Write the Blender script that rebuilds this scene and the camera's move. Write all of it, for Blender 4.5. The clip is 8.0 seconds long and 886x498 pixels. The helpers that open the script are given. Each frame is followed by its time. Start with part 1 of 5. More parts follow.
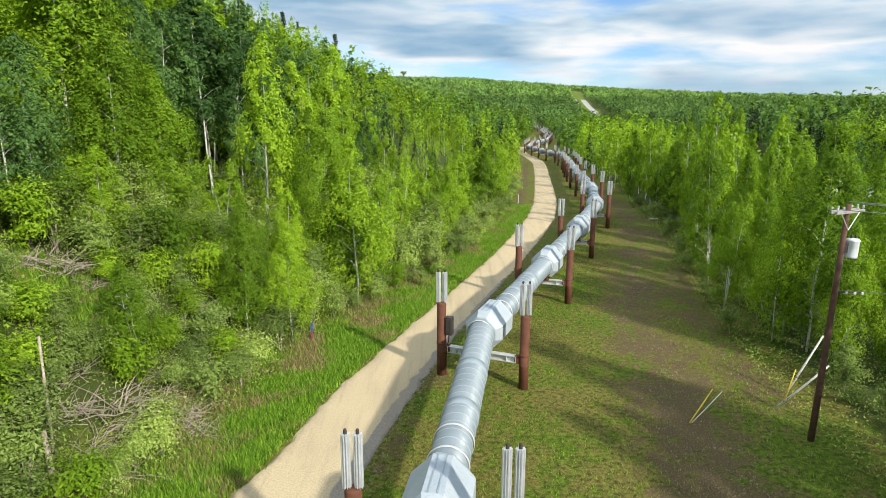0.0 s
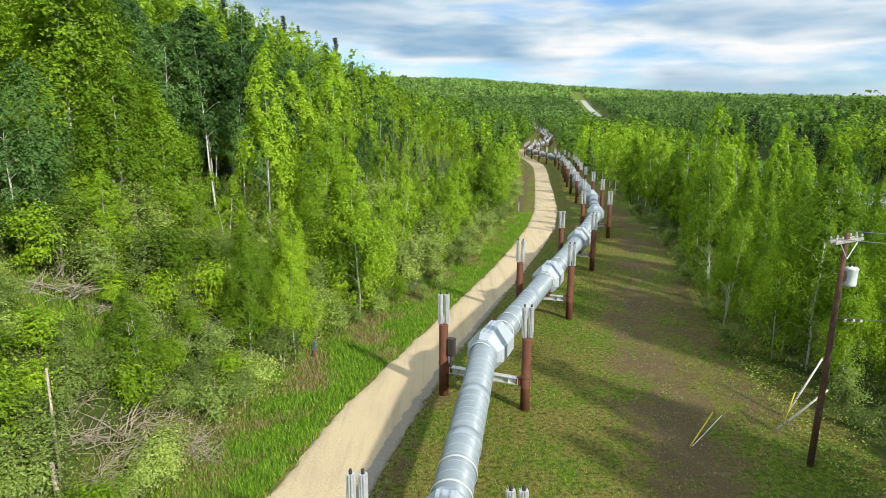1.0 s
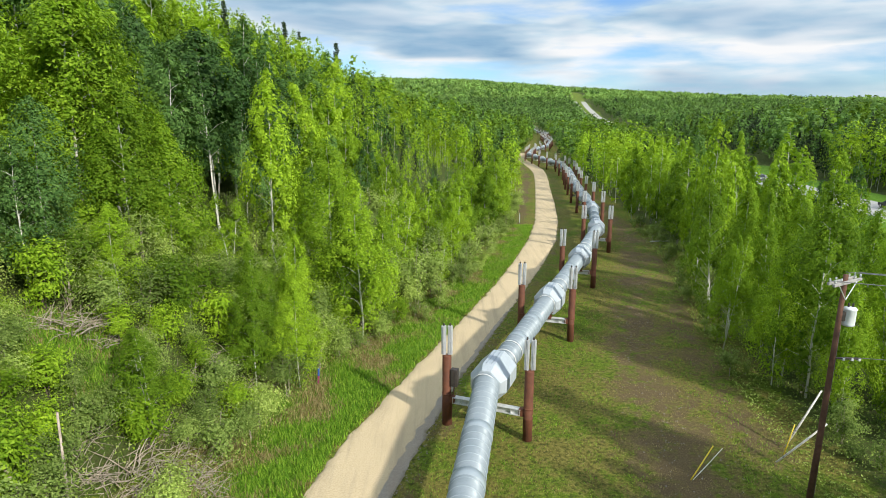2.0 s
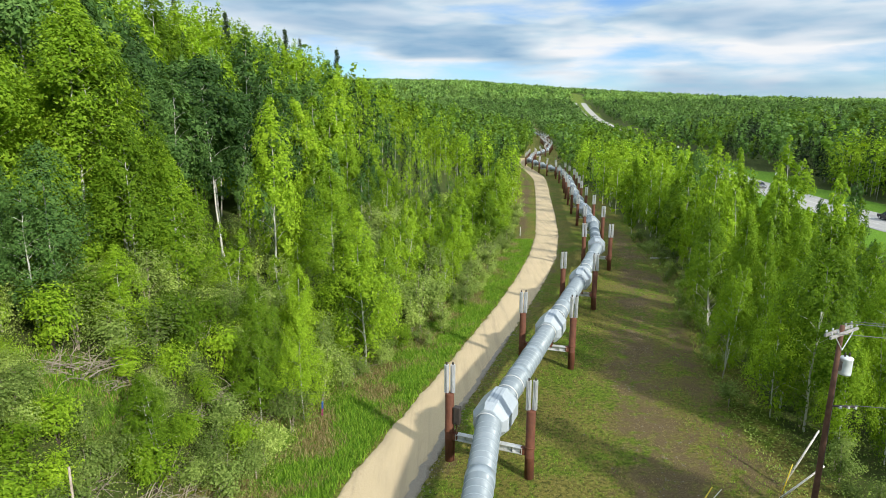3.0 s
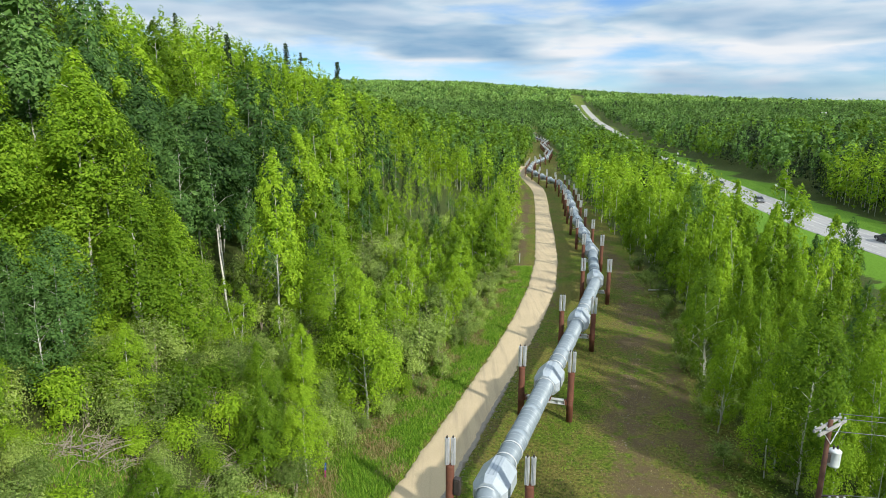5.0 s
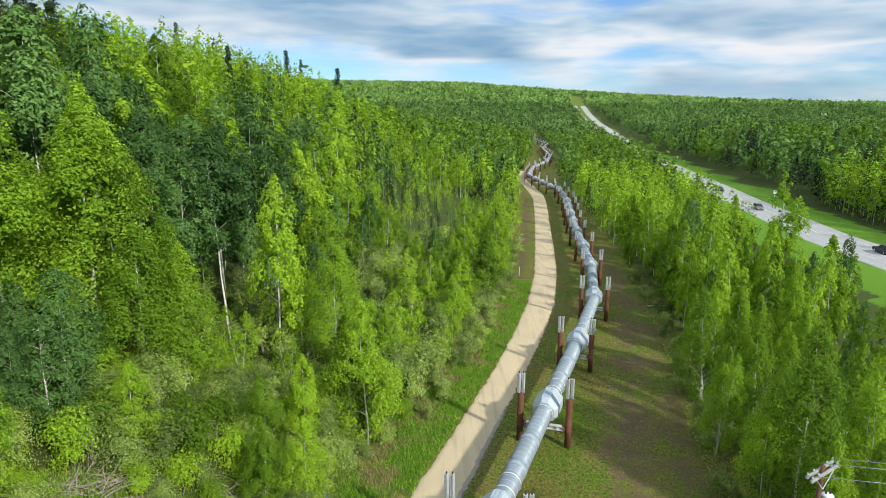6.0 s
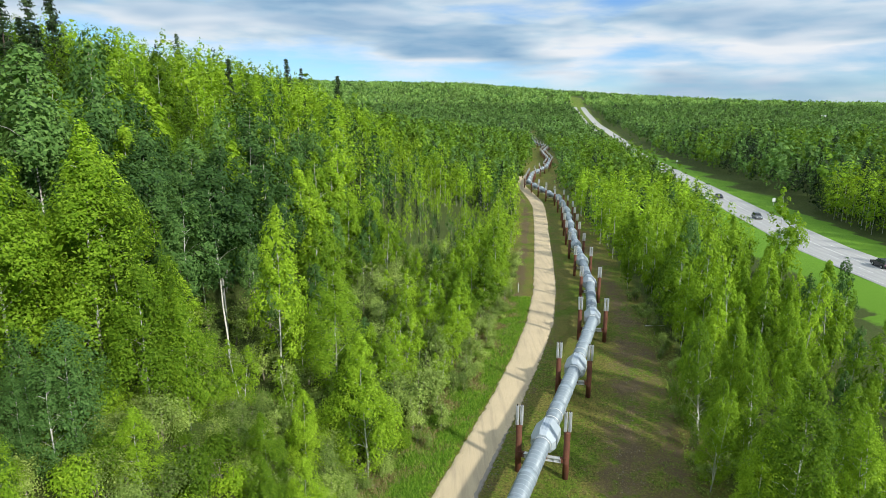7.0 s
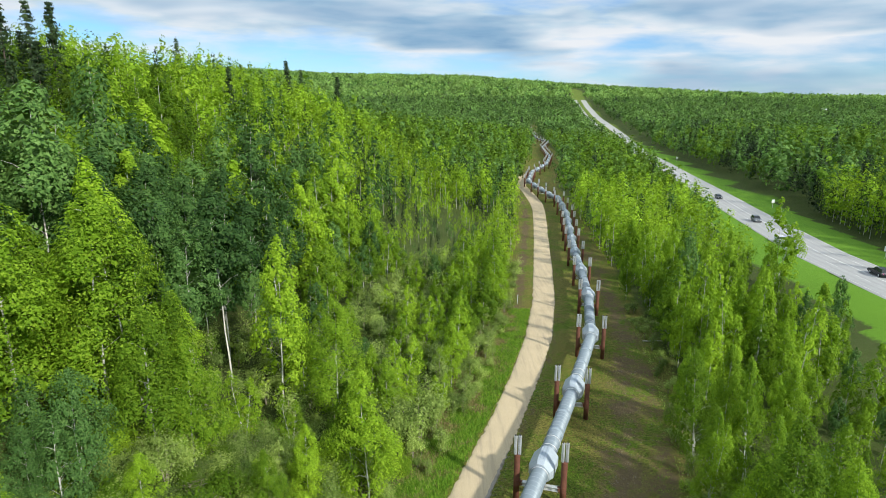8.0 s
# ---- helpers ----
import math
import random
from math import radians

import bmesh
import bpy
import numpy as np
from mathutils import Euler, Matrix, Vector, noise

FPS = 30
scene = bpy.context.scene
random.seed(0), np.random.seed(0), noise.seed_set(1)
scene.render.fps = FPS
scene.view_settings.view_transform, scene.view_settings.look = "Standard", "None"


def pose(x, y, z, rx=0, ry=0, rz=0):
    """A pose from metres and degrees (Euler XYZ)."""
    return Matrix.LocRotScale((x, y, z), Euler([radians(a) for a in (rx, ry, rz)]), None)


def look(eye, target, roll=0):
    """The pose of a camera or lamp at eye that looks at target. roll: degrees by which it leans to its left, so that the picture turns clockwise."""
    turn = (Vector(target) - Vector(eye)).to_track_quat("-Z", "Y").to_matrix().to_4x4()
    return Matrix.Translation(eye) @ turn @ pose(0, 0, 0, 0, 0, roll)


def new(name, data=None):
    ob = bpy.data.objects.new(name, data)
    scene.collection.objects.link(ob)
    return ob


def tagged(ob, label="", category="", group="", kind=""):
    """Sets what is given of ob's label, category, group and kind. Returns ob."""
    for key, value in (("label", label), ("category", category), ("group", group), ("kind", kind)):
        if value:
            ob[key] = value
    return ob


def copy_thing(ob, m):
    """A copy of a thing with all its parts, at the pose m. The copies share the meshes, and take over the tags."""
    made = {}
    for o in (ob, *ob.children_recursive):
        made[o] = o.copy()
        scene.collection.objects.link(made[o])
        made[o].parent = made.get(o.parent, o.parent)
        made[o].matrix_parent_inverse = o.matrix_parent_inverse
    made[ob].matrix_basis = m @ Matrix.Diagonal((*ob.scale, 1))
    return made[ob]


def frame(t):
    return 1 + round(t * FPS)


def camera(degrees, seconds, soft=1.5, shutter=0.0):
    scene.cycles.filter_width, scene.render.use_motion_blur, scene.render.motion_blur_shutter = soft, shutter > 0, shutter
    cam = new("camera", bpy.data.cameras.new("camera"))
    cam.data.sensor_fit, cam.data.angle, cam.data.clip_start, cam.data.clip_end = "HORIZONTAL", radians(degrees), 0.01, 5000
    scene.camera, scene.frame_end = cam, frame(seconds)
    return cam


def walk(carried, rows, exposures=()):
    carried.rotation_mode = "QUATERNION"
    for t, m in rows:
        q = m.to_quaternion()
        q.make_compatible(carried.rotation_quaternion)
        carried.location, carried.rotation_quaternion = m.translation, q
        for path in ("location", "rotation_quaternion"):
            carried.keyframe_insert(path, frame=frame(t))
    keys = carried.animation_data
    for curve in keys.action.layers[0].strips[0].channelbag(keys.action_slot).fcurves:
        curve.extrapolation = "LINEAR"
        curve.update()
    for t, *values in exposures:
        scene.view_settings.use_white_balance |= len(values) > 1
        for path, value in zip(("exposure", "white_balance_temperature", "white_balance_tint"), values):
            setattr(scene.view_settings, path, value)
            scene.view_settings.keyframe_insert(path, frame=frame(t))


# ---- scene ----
# Camera: a drone that climbs straight up, its gimbal held still but for a last dip.
cam = camera(72.0, 8.0, soft=0.6)
ROLL = -0.13
ROWS = [
    (0.0, 0.000, 0.000, 13.767, -13.080),
    (0.5, -0.051, 0.000, 14.276, -13.074),
    (1.0, -0.112, 0.028, 14.925, -13.069),
    (1.5, -0.193, 0.055, 15.674, -13.053),
    (3.0, -0.439, 0.101, 18.729, -13.000),
    (3.5, -0.466, 0.156, 19.789, -13.000),
    (4.0, -0.468, 0.171, 20.837, -13.000),
    (4.5, -0.480, 0.240, 21.881, -13.000),
    (6.0, -0.453, 0.259, 25.063, -13.000),
    (6.5, -0.421, 0.250, 26.302, -13.000),
    (7.0, -0.402, 0.293, 27.731, -13.000),
    (7.5, -0.359, 0.371, 29.253, -13.080),
    (8.0, -0.365, 0.450, 30.971, -13.770),
]
walk(cam, [(t, pose(x, y, z, 90 + p, ROLL, 0)) for t, x, y, z, p in ROWS],
     exposures=[(0.0, 0.30, 6500, 10), (1.5, 0.28, 6450, 10), (4.0, 0.20, 6300, 10), (8.0, 0.13, 6150, 9)])

# ---- light: hazy sun from the right and behind, broken cloud ----
SUN_AZ, SUN_EL = 138.0, 31.0          # degrees clockwise from straight ahead; above the horizon
sun_data = bpy.data.lights.new("sun", "SUN")
sun_data.energy, sun_data.angle, sun_data.color = 4.8, radians(2.2), (1.0, 0.94, 0.82)
sun = new("sun", sun_data)
az, el = radians(SUN_AZ), radians(SUN_EL)
sun.matrix_world = look((80 * math.sin(az), 80 * math.cos(az), 90), (80 * math.sin(az) - math.sin(az) * math.cos(el), 80 * math.cos(az) - math.cos(az) * math.cos(el), 90 - math.sin(el)))

world = bpy.data.worlds.new("sky")
scene.world = world
world.use_nodes = True
wn, wl = world.node_tree.nodes, world.node_tree.links
wn.clear()


def wnode(kind, **props):
    n = wn.new(kind)
    for k, v in props.items():
        n.inputs[k].default_value = v
    return n


def wmath(op, a, b=0.0):
    n = wn.new("ShaderNodeMath")
    n.operation = op
    for i, v in enumerate((a, b)):
        if isinstance(v, (int, float)):
            n.inputs[i].default_value = v
        else:
            wl.new(v, n.inputs[i])
    return n.outputs[0]


def wramp(fac, stops):
    n = wn.new("ShaderNodeValToRGB")
    while len(n.color_ramp.elements) < len(stops):
        n.color_ramp.elements.new(0.5)
    for e, (p, c) in zip(n.color_ramp.elements, stops):
        e.position, e.color = p, (*c, 1) if len(c) == 3 else c
    wl.new(fac, n.inputs[0])
    return n.outputs[0]


sky = wn.new("ShaderNodeTexSky")
sky.sky_type, sky.sun_disc = "NISHITA", False
sky.sun_elevation, sky.sun_rotation = el, az
sky.dust_density, sky.ozone_density = 0.15, 4.0
tc = wn.new("ShaderNodeTexCoord")
sep = wn.new("ShaderNodeSeparateXYZ")
wl.new(tc.outputs["Generated"], sep.inputs[0])
dx, dy, dz = sep.outputs
# flat-bottomed cloud sheets: noise on a direction that is stretched upwards
stretch = wn.new("ShaderNodeCombineXYZ")
wl.new(wmath("MULTIPLY", dx, 2.2), stretch.inputs[0])
wl.new(wmath("MULTIPLY", dy, 2.2), stretch.inputs[1])
wl.new(wmath("MULTIPLY", dz, 11.0), stretch.inputs[2])
big = wnode("ShaderNodeTexNoise", Scale=1.5, Detail=3.0, Roughness=0.5, Distortion=0.2)
fine = wnode("ShaderNodeTexNoise", Scale=3.2, Detail=6.0, Roughness=0.5, Distortion=0.15)
wl.new(stretch.outputs[0], big.inputs["Vector"])
wl.new(stretch.outputs[0], fine.inputs["Vector"])
cover = wmath("ADD", wmath("MULTIPLY", big.outputs[0], 0.65), wmath("MULTIPLY", fine.outputs[0], 0.35))
# the sheet thickens towards the zenith and thins to clear blue just over the horizon
cover = wmath("ADD", cover, wramp(dz, [(0.0, (0.0, 0.0, 0.0)), (0.03, (0.02, 0.02, 0.02)), (0.10, (0.17, 0.17, 0.17)), (0.3, (0.14, 0.14, 0.14))]))
thick = wramp(cover, [(0.49, (0, 0, 0)), (0.66, (1, 1, 1))])
tone = wramp(fine.outputs[0], [(0.34, (0.60, 0.74, 0.86)), (0.46, (0.80, 0.90, 0.95)), (0.58, (1.0, 1.0, 1.0))])
grey = wramp(big.outputs[0], [(0.50, (1.0, 1.0, 1.0)), (0.66, (0.52, 0.66, 0.79))])
# the cloud bank is brightest low down, slate-blue above it, and bright again overhead
uneven = wmath("ADD", dz, wmath("MULTIPLY", wmath("SUBTRACT", big.outputs[0], 0.5), 0.16))
slate = wramp(uneven, [(0.0, (1.0, 1.0, 1.0)), (0.085, (1.0, 1.0, 1.0)), (0.14, (0.74, 0.84, 0.92)), (0.26, (0.80, 0.87, 0.93)), (0.5, (1.0, 1.0, 1.0))])
shade = wn.new("ShaderNodeMix")
shade.data_type, shade.blend_type = "RGBA", "MULTIPLY"
shade.inputs[0].default_value = 1.0
wl.new(grey, shade.inputs[6])
wl.new(slate, shade.inputs[7])
grey = shade.outputs[2]
cloud = wn.new("ShaderNodeMix")
cloud.data_type, cloud.blend_type = "RGBA", "MULTIPLY"
cloud.inputs[0].default_value = 1.0
wl.new(tone, cloud.inputs[6])
wl.new(grey, cloud.inputs[7])
blue = wn.new("ShaderNodeBackground")
clear = wn.new("ShaderNodeMix")
clear.data_type, clear.blend_type = "RGBA", "MULTIPLY"
clear.inputs[0].default_value, clear.inputs[7].default_value = 1.0, (0.66, 0.86, 1.12, 1)
wl.new(sky.outputs[0], clear.inputs[6])
wl.new(clear.outputs[2], blue.inputs[0])
blue.inputs[1].default_value = 0.115
white = wn.new("ShaderNodeBackground")
wl.new(cloud.outputs[2], white.inputs[0])
overhead = wmath("MULTIPLY", wmath("MAXIMUM", wmath("SUBTRACT", dz, 0.25), 0.0), 1.0)
wl.new(wmath("MULTIPLY", wmath("ADD", overhead, 1.0), 0.80), white.inputs[1])
both = wn.new("ShaderNodeMixShader")
wl.new(thick, both.inputs[0])
wl.new(blue.outputs[0], both.inputs[1])
wl.new(white.outputs[0], both.inputs[2])
wout = wn.new("ShaderNodeOutputWorld")
wl.new(both.outputs[0], wout.inputs[0])

# ---- materials ----
class Mat:
    """A node material with a Principled shader and a few short helpers."""

    def __init__(self, name, rough=0.8, metal=0.0, spec=0.3):
        self.m = bpy.data.materials.new(name)
        self.m.use_nodes = True
        self.n, self.l = self.m.node_tree.nodes, self.m.node_tree.links
        self.b = self.n["Principled BSDF"]
        self.b.inputs["Roughness"].default_value = rough
        self.b.inputs["Metallic"].default_value = metal
        self.b.inputs["Specular IOR Level"].default_value = spec

    def put(self, socket, v):
        if isinstance(v, tuple):
            socket.default_value = (*v, 1) if len(v) == 3 else v
        elif isinstance(v, (int, float)):
            socket.default_value = v
        else:
            self.l.new(v, socket)

    def coord(self, stretch=(1, 1, 1), which="Object"):
        t, m = self.n.new("ShaderNodeTexCoord"), self.n.new("ShaderNodeMapping")
        m.inputs["Scale"].default_value = stretch
        self.l.new(t.outputs[which], m.inputs[0])
        return m.outputs[0]

    def noise(self, scale, detail=4.0, rough=0.55, vec=None, dist=0.0):
        t = self.n.new("ShaderNodeTexNoise")
        t.inputs["Scale"].default_value, t.inputs["Detail"].default_value = scale, detail
        t.inputs["Roughness"].default_value, t.inputs["Distortion"].default_value = rough, dist
        self.l.new(vec if vec is not None else self.coord(), t.inputs["Vector"])
        return t.outputs[0]

    def ramp(self, fac, stops):
        t = self.n.new("ShaderNodeValToRGB")
        while len(t.color_ramp.elements) < len(stops):
            t.color_ramp.elements.new(0.5)
        for e, (p, c) in zip(t.color_ramp.elements, stops):
            e.position, e.color = p, (*c, 1) if isinstance(c, tuple) else (c, c, c, 1)
        self.l.new(fac, t.inputs[0])
        return t.outputs[0]

    def mix(self, fac, a, b, blend="MIX"):
        t = self.n.new("ShaderNodeMix")
        t.data_type, t.blend_type = "RGBA", blend
        for i, v in ((0, fac), (6, a), (7, b)):
            self.put(t.inputs[i], v)
        return t.outputs[2]

    def math(self, op, a, b=0.0):
        t = self.n.new("ShaderNodeMath")
        t.operation = op
        self.put(t.inputs[0], a)
        self.put(t.inputs[1], b)
        return t.outputs[0]

    def attr(self, name):
        t = self.n.new("ShaderNodeAttribute")
        t.attribute_name = name
        return t.outputs["Fac"]

    def rand(self):
        return self.n.new("ShaderNodeObjectInfo").outputs["Random"]

    def island(self):
        return self.n.new("ShaderNodeNewGeometry").outputs["Random Per Island"]

    def bump(self, h, strength=0.4, dist=0.02):
        t = self.n.new("ShaderNodeBump")
        t.inputs["Strength"].default_value, t.inputs["Distance"].default_value = strength, dist
        self.l.new(h, t.inputs["Height"])
        self.l.new(t.outputs[0], self.b.inputs["Normal"])

    def base(self, v):
        self.put(self.b.inputs["Base Color"], v)
        return self


def leaf_material(name, dark, mid, light, trans=0.34):
    """Leaves: each clump its own tint, each tree its own hue, light shining through."""
    k = Mat(name, rough=0.6, spec=0.12)
    tint = k.ramp(k.island(), [(0.0, dark), (0.5, mid), (1.0, light)])
    hsv = k.n.new("ShaderNodeHueSaturation")
    k.put(hsv.inputs["Hue"], k.math("SUBTRACT", 0.510, k.math("MULTIPLY", k.rand(), 0.022)))
    k.put(hsv.inputs["Value"], k.math("ADD", k.math("ADD", k.math("MULTIPLY", k.rand(), 0.78), 0.46), k.attr("tone")))
    k.l.new(tint, hsv.inputs["Color"])
    k.base(hsv.outputs[0])
    tr, mx = k.n.new("ShaderNodeBsdfTranslucent"), k.n.new("ShaderNodeMixShader")
    warm = k.mix(1.0, hsv.outputs[0], (1.0, 1.0, 0.55), "MULTIPLY")
    k.l.new(warm, tr.inputs[0])
    mx.inputs[0].default_value = trans
    k.l.new(k.b.outputs[0], mx.inputs[1])
    k.l.new(tr.outputs[0], mx.inputs[2])
    k.l.new(mx.outputs[0], k.n["Material Output"].inputs[0])
    return k.m


LEAF_BIRCH = leaf_material("birch_leaves", (0.14, 0.265, 0.014), (0.24, 0.41, 0.022), (0.36, 0.54, 0.040), 0.48)
LEAF_ASPEN = leaf_material("aspen_leaves", (0.06, 0.14, 0.032), (0.10, 0.21, 0.045), (0.17, 0.30, 0.08))
LEAF_WILLOW = leaf_material("willow_leaves", (0.14, 0.22, 0.035), (0.26, 0.37, 0.075), (0.42, 0.54, 0.15))
LEAF_SPRUCE = leaf_material("spruce_needles", (0.025, 0.045, 0.018), (0.045, 0.08, 0.03), (0.075, 0.12, 0.04), trans=0.2)
LEAF_WOODS = leaf_material("woodland_leaves", (0.17, 0.31, 0.025), (0.27, 0.45, 0.036), (0.38, 0.57, 0.06), 0.42)
# haze of distance mixed into the far hills' leaf colour: greyer and bluer
LEAF_HILL_HAZED = leaf_material("hazed_hill_leaves", (0.15, 0.27, 0.06), (0.22, 0.38, 0.09), (0.30, 0.47, 0.12))


def stone_like(name, a, b, c, scale, rough=0.9, bump=0.5, dist=0.02):
    k = Mat(name, rough=rough)
    v = k.coord()
    col = k.ramp(k.noise(scale, 6, 0.65, v), [(0.3, a), (0.52, b), (0.72, c)])
    col = k.mix(k.ramp(k.noise(scale * 0.05, 3, 0.5, v), [(0.35, 0.0), (0.7, 0.45)]), col, a)
    k.base(col)
    k.bump(k.noise(scale * 3, 4, 0.6, v), bump, dist)
    return k.m


def bark_birch():
    k = Mat("birch_bark", rough=0.75)
    v = k.coord((1, 1, 1))
    marks = k.noise(5.0, 4, 0.6, k.coord((1.5, 1.5, 7.0)))
    col = k.ramp(marks, [(0.36, (0.06, 0.05, 0.045)), (0.43, (0.60, 0.57, 0.52)), (0.7, (0.76, 0.73, 0.67))])
    k.base(k.mix(k.ramp(k.noise(0.6, 3, 0.5, v), [(0.5, 0.0), (0.75, 0.45)]), col, (0.25, 0.21, 0.16)))
    k.bump(marks, 0.4, 0.01)
    return k.m


def painted(name, a, b, rough=0.5, metal=0.0, scale=3.0, stain=(0.05, 0.03, 0.02), amount=0.35):
    k = Mat(name, rough=rough, metal=metal, spec=0.4)
    v = k.coord()
    col = k.ramp(k.noise(scale, 6, 0.6, v), [(0.3, a), (0.7, b)])
    streak = k.noise(4.0, 5, 0.65, k.coord((3.0, 3.0, 0.35)))
    col = k.mix(k.ramp(streak, [(0.52, 0.0), (0.78, amount)]), col, stain)
    k.base(col)
    k.put(k.b.inputs["Roughness"], k.ramp(k.noise(scale * 4, 3, 0.5, v), [(0.3, max(rough - 0.12, 0.05)), (0.7, min(rough + 0.15, 1))]))
    k.bump(k.noise(scale * 10, 3, 0.5, v), 0.15, 0.004)
    return k.m


BARK_BIRCH = bark_birch()
BARK_DARK = stone_like("dark_bark", (0.05, 0.04, 0.03), (0.10, 0.08, 0.06), (0.17, 0.14, 0.11), 9.0)
DEADWOOD = stone_like("weathered_deadwood", (0.22, 0.18, 0.14), (0.40, 0.34, 0.27), (0.58, 0.52, 0.44), 7.0)
STONES = stone_like("pale_stones", (0.14, 0.12, 0.095), (0.25, 0.22, 0.18), (0.38, 0.35, 0.29), 5.0)
RUST = painted("weathering_steel", (0.085, 0.030, 0.016), (0.15, 0.055, 0.028), rough=0.75, stain=(0.04, 0.015, 0.01), amount=0.6)
ALU = painted("aluminium_fins", (0.62, 0.63, 0.64), (0.80, 0.81, 0.82), rough=0.42, metal=0.55, scale=6, stain=(0.3, 0.3, 0.3), amount=0.4)
GALV = painted("galvanised_steel", (0.48, 0.50, 0.50), (0.66, 0.68, 0.67), rough=0.5, metal=0.35, stain=(0.22, 0.15, 0.10), amount=0.5)
JACKET = painted("galvanised_pipe_jacket", (0.175, 0.22, 0.25), (0.24, 0.285, 0.32), rough=0.5, metal=0.1, scale=0.9, stain=(0.13, 0.16, 0.18), amount=0.5)
SLEEVE = painted("painted_sleeve_panels", (0.34, 0.39, 0.43), (0.42, 0.47, 0.51), rough=0.5, metal=0.05, scale=1.2, stain=(0.18, 0.20, 0.21), amount=0.5)
BAND = painted("pipe_bands", (0.25, 0.30, 0.335), (0.31, 0.365, 0.40), rough=0.45, metal=0.1, stain=(0.3, 0.3, 0.3))
DARKSTEEL = painted("dark_steel", (0.025, 0.022, 0.02), (0.06, 0.05, 0.045), rough=0.6, stain=(0.10, 0.05, 0.03))
POLEWOOD = painted("creosoted_pole", (0.075, 0.035, 0.022), (0.14, 0.07, 0.045), rough=0.85, scale=5, stain=(0.03, 0.018, 0.012), amount=0.6)
ARMWOOD = painted("weathered_crossarm", (0.24, 0.23, 0.22), (0.36, 0.35, 0.33), rough=0.85, stain=(0.15, 0.14, 0.13))
TRAFO = painted("transformer_paint", (0.62, 0.66, 0.68), (0.72, 0.76, 0.78), rough=0.4, stain=(0.35, 0.35, 0.33))
YELLOW = painted("yellow_plastic", (0.62, 0.46, 0.03), (0.75, 0.58, 0.06), rough=0.5, stain=(0.35, 0.22, 0.03))
PALE = painted("pale_plastic", (0.6, 0.58, 0.5), (0.74, 0.72, 0.65), rough=0.6)
BLUE = painted("blue_paint", (0.03, 0.08, 0.30), (0.05, 0.13, 0.42), rough=0.5, stain=(0.02, 0.04, 0.12))
MAGENTA = painted("magenta_paint", (0.30, 0.03, 0.12), (0.42, 0.06, 0.2), rough=0.5)
WIRE = painted("cable", (0.20, 0.20, 0.20), (0.32, 0.32, 0.32), rough=0.5, metal=0.5)
SIGNWHITE = painted("sign_face", (0.72, 0.74, 0.74), (0.8, 0.81, 0.8), rough=0.4, stain=(0.5, 0.5, 0.5))
CARGLASS = painted("car_glass", (0.015, 0.018, 0.02), (0.03, 0.035, 0.04), rough=0.08, stain=(0.05, 0.05, 0.05), amount=0.1)
TYRE = painted("tyre_rubber", (0.015, 0.015, 0.015), (0.03, 0.03, 0.03), rough=0.85)
ROOFTIN = painted("metal_roof", (0.6, 0.62, 0.64), (0.75, 0.76, 0.78), rough=0.4)
HOUSEWALL = painted("house_wall", (0.35, 0.28, 0.2), (0.45, 0.36, 0.27), rough=0.8)


def car_paint(name, a, b):
    return painted(name, a, b, rough=0.25, stain=(0.12, 0.11, 0.10), amount=0.2)


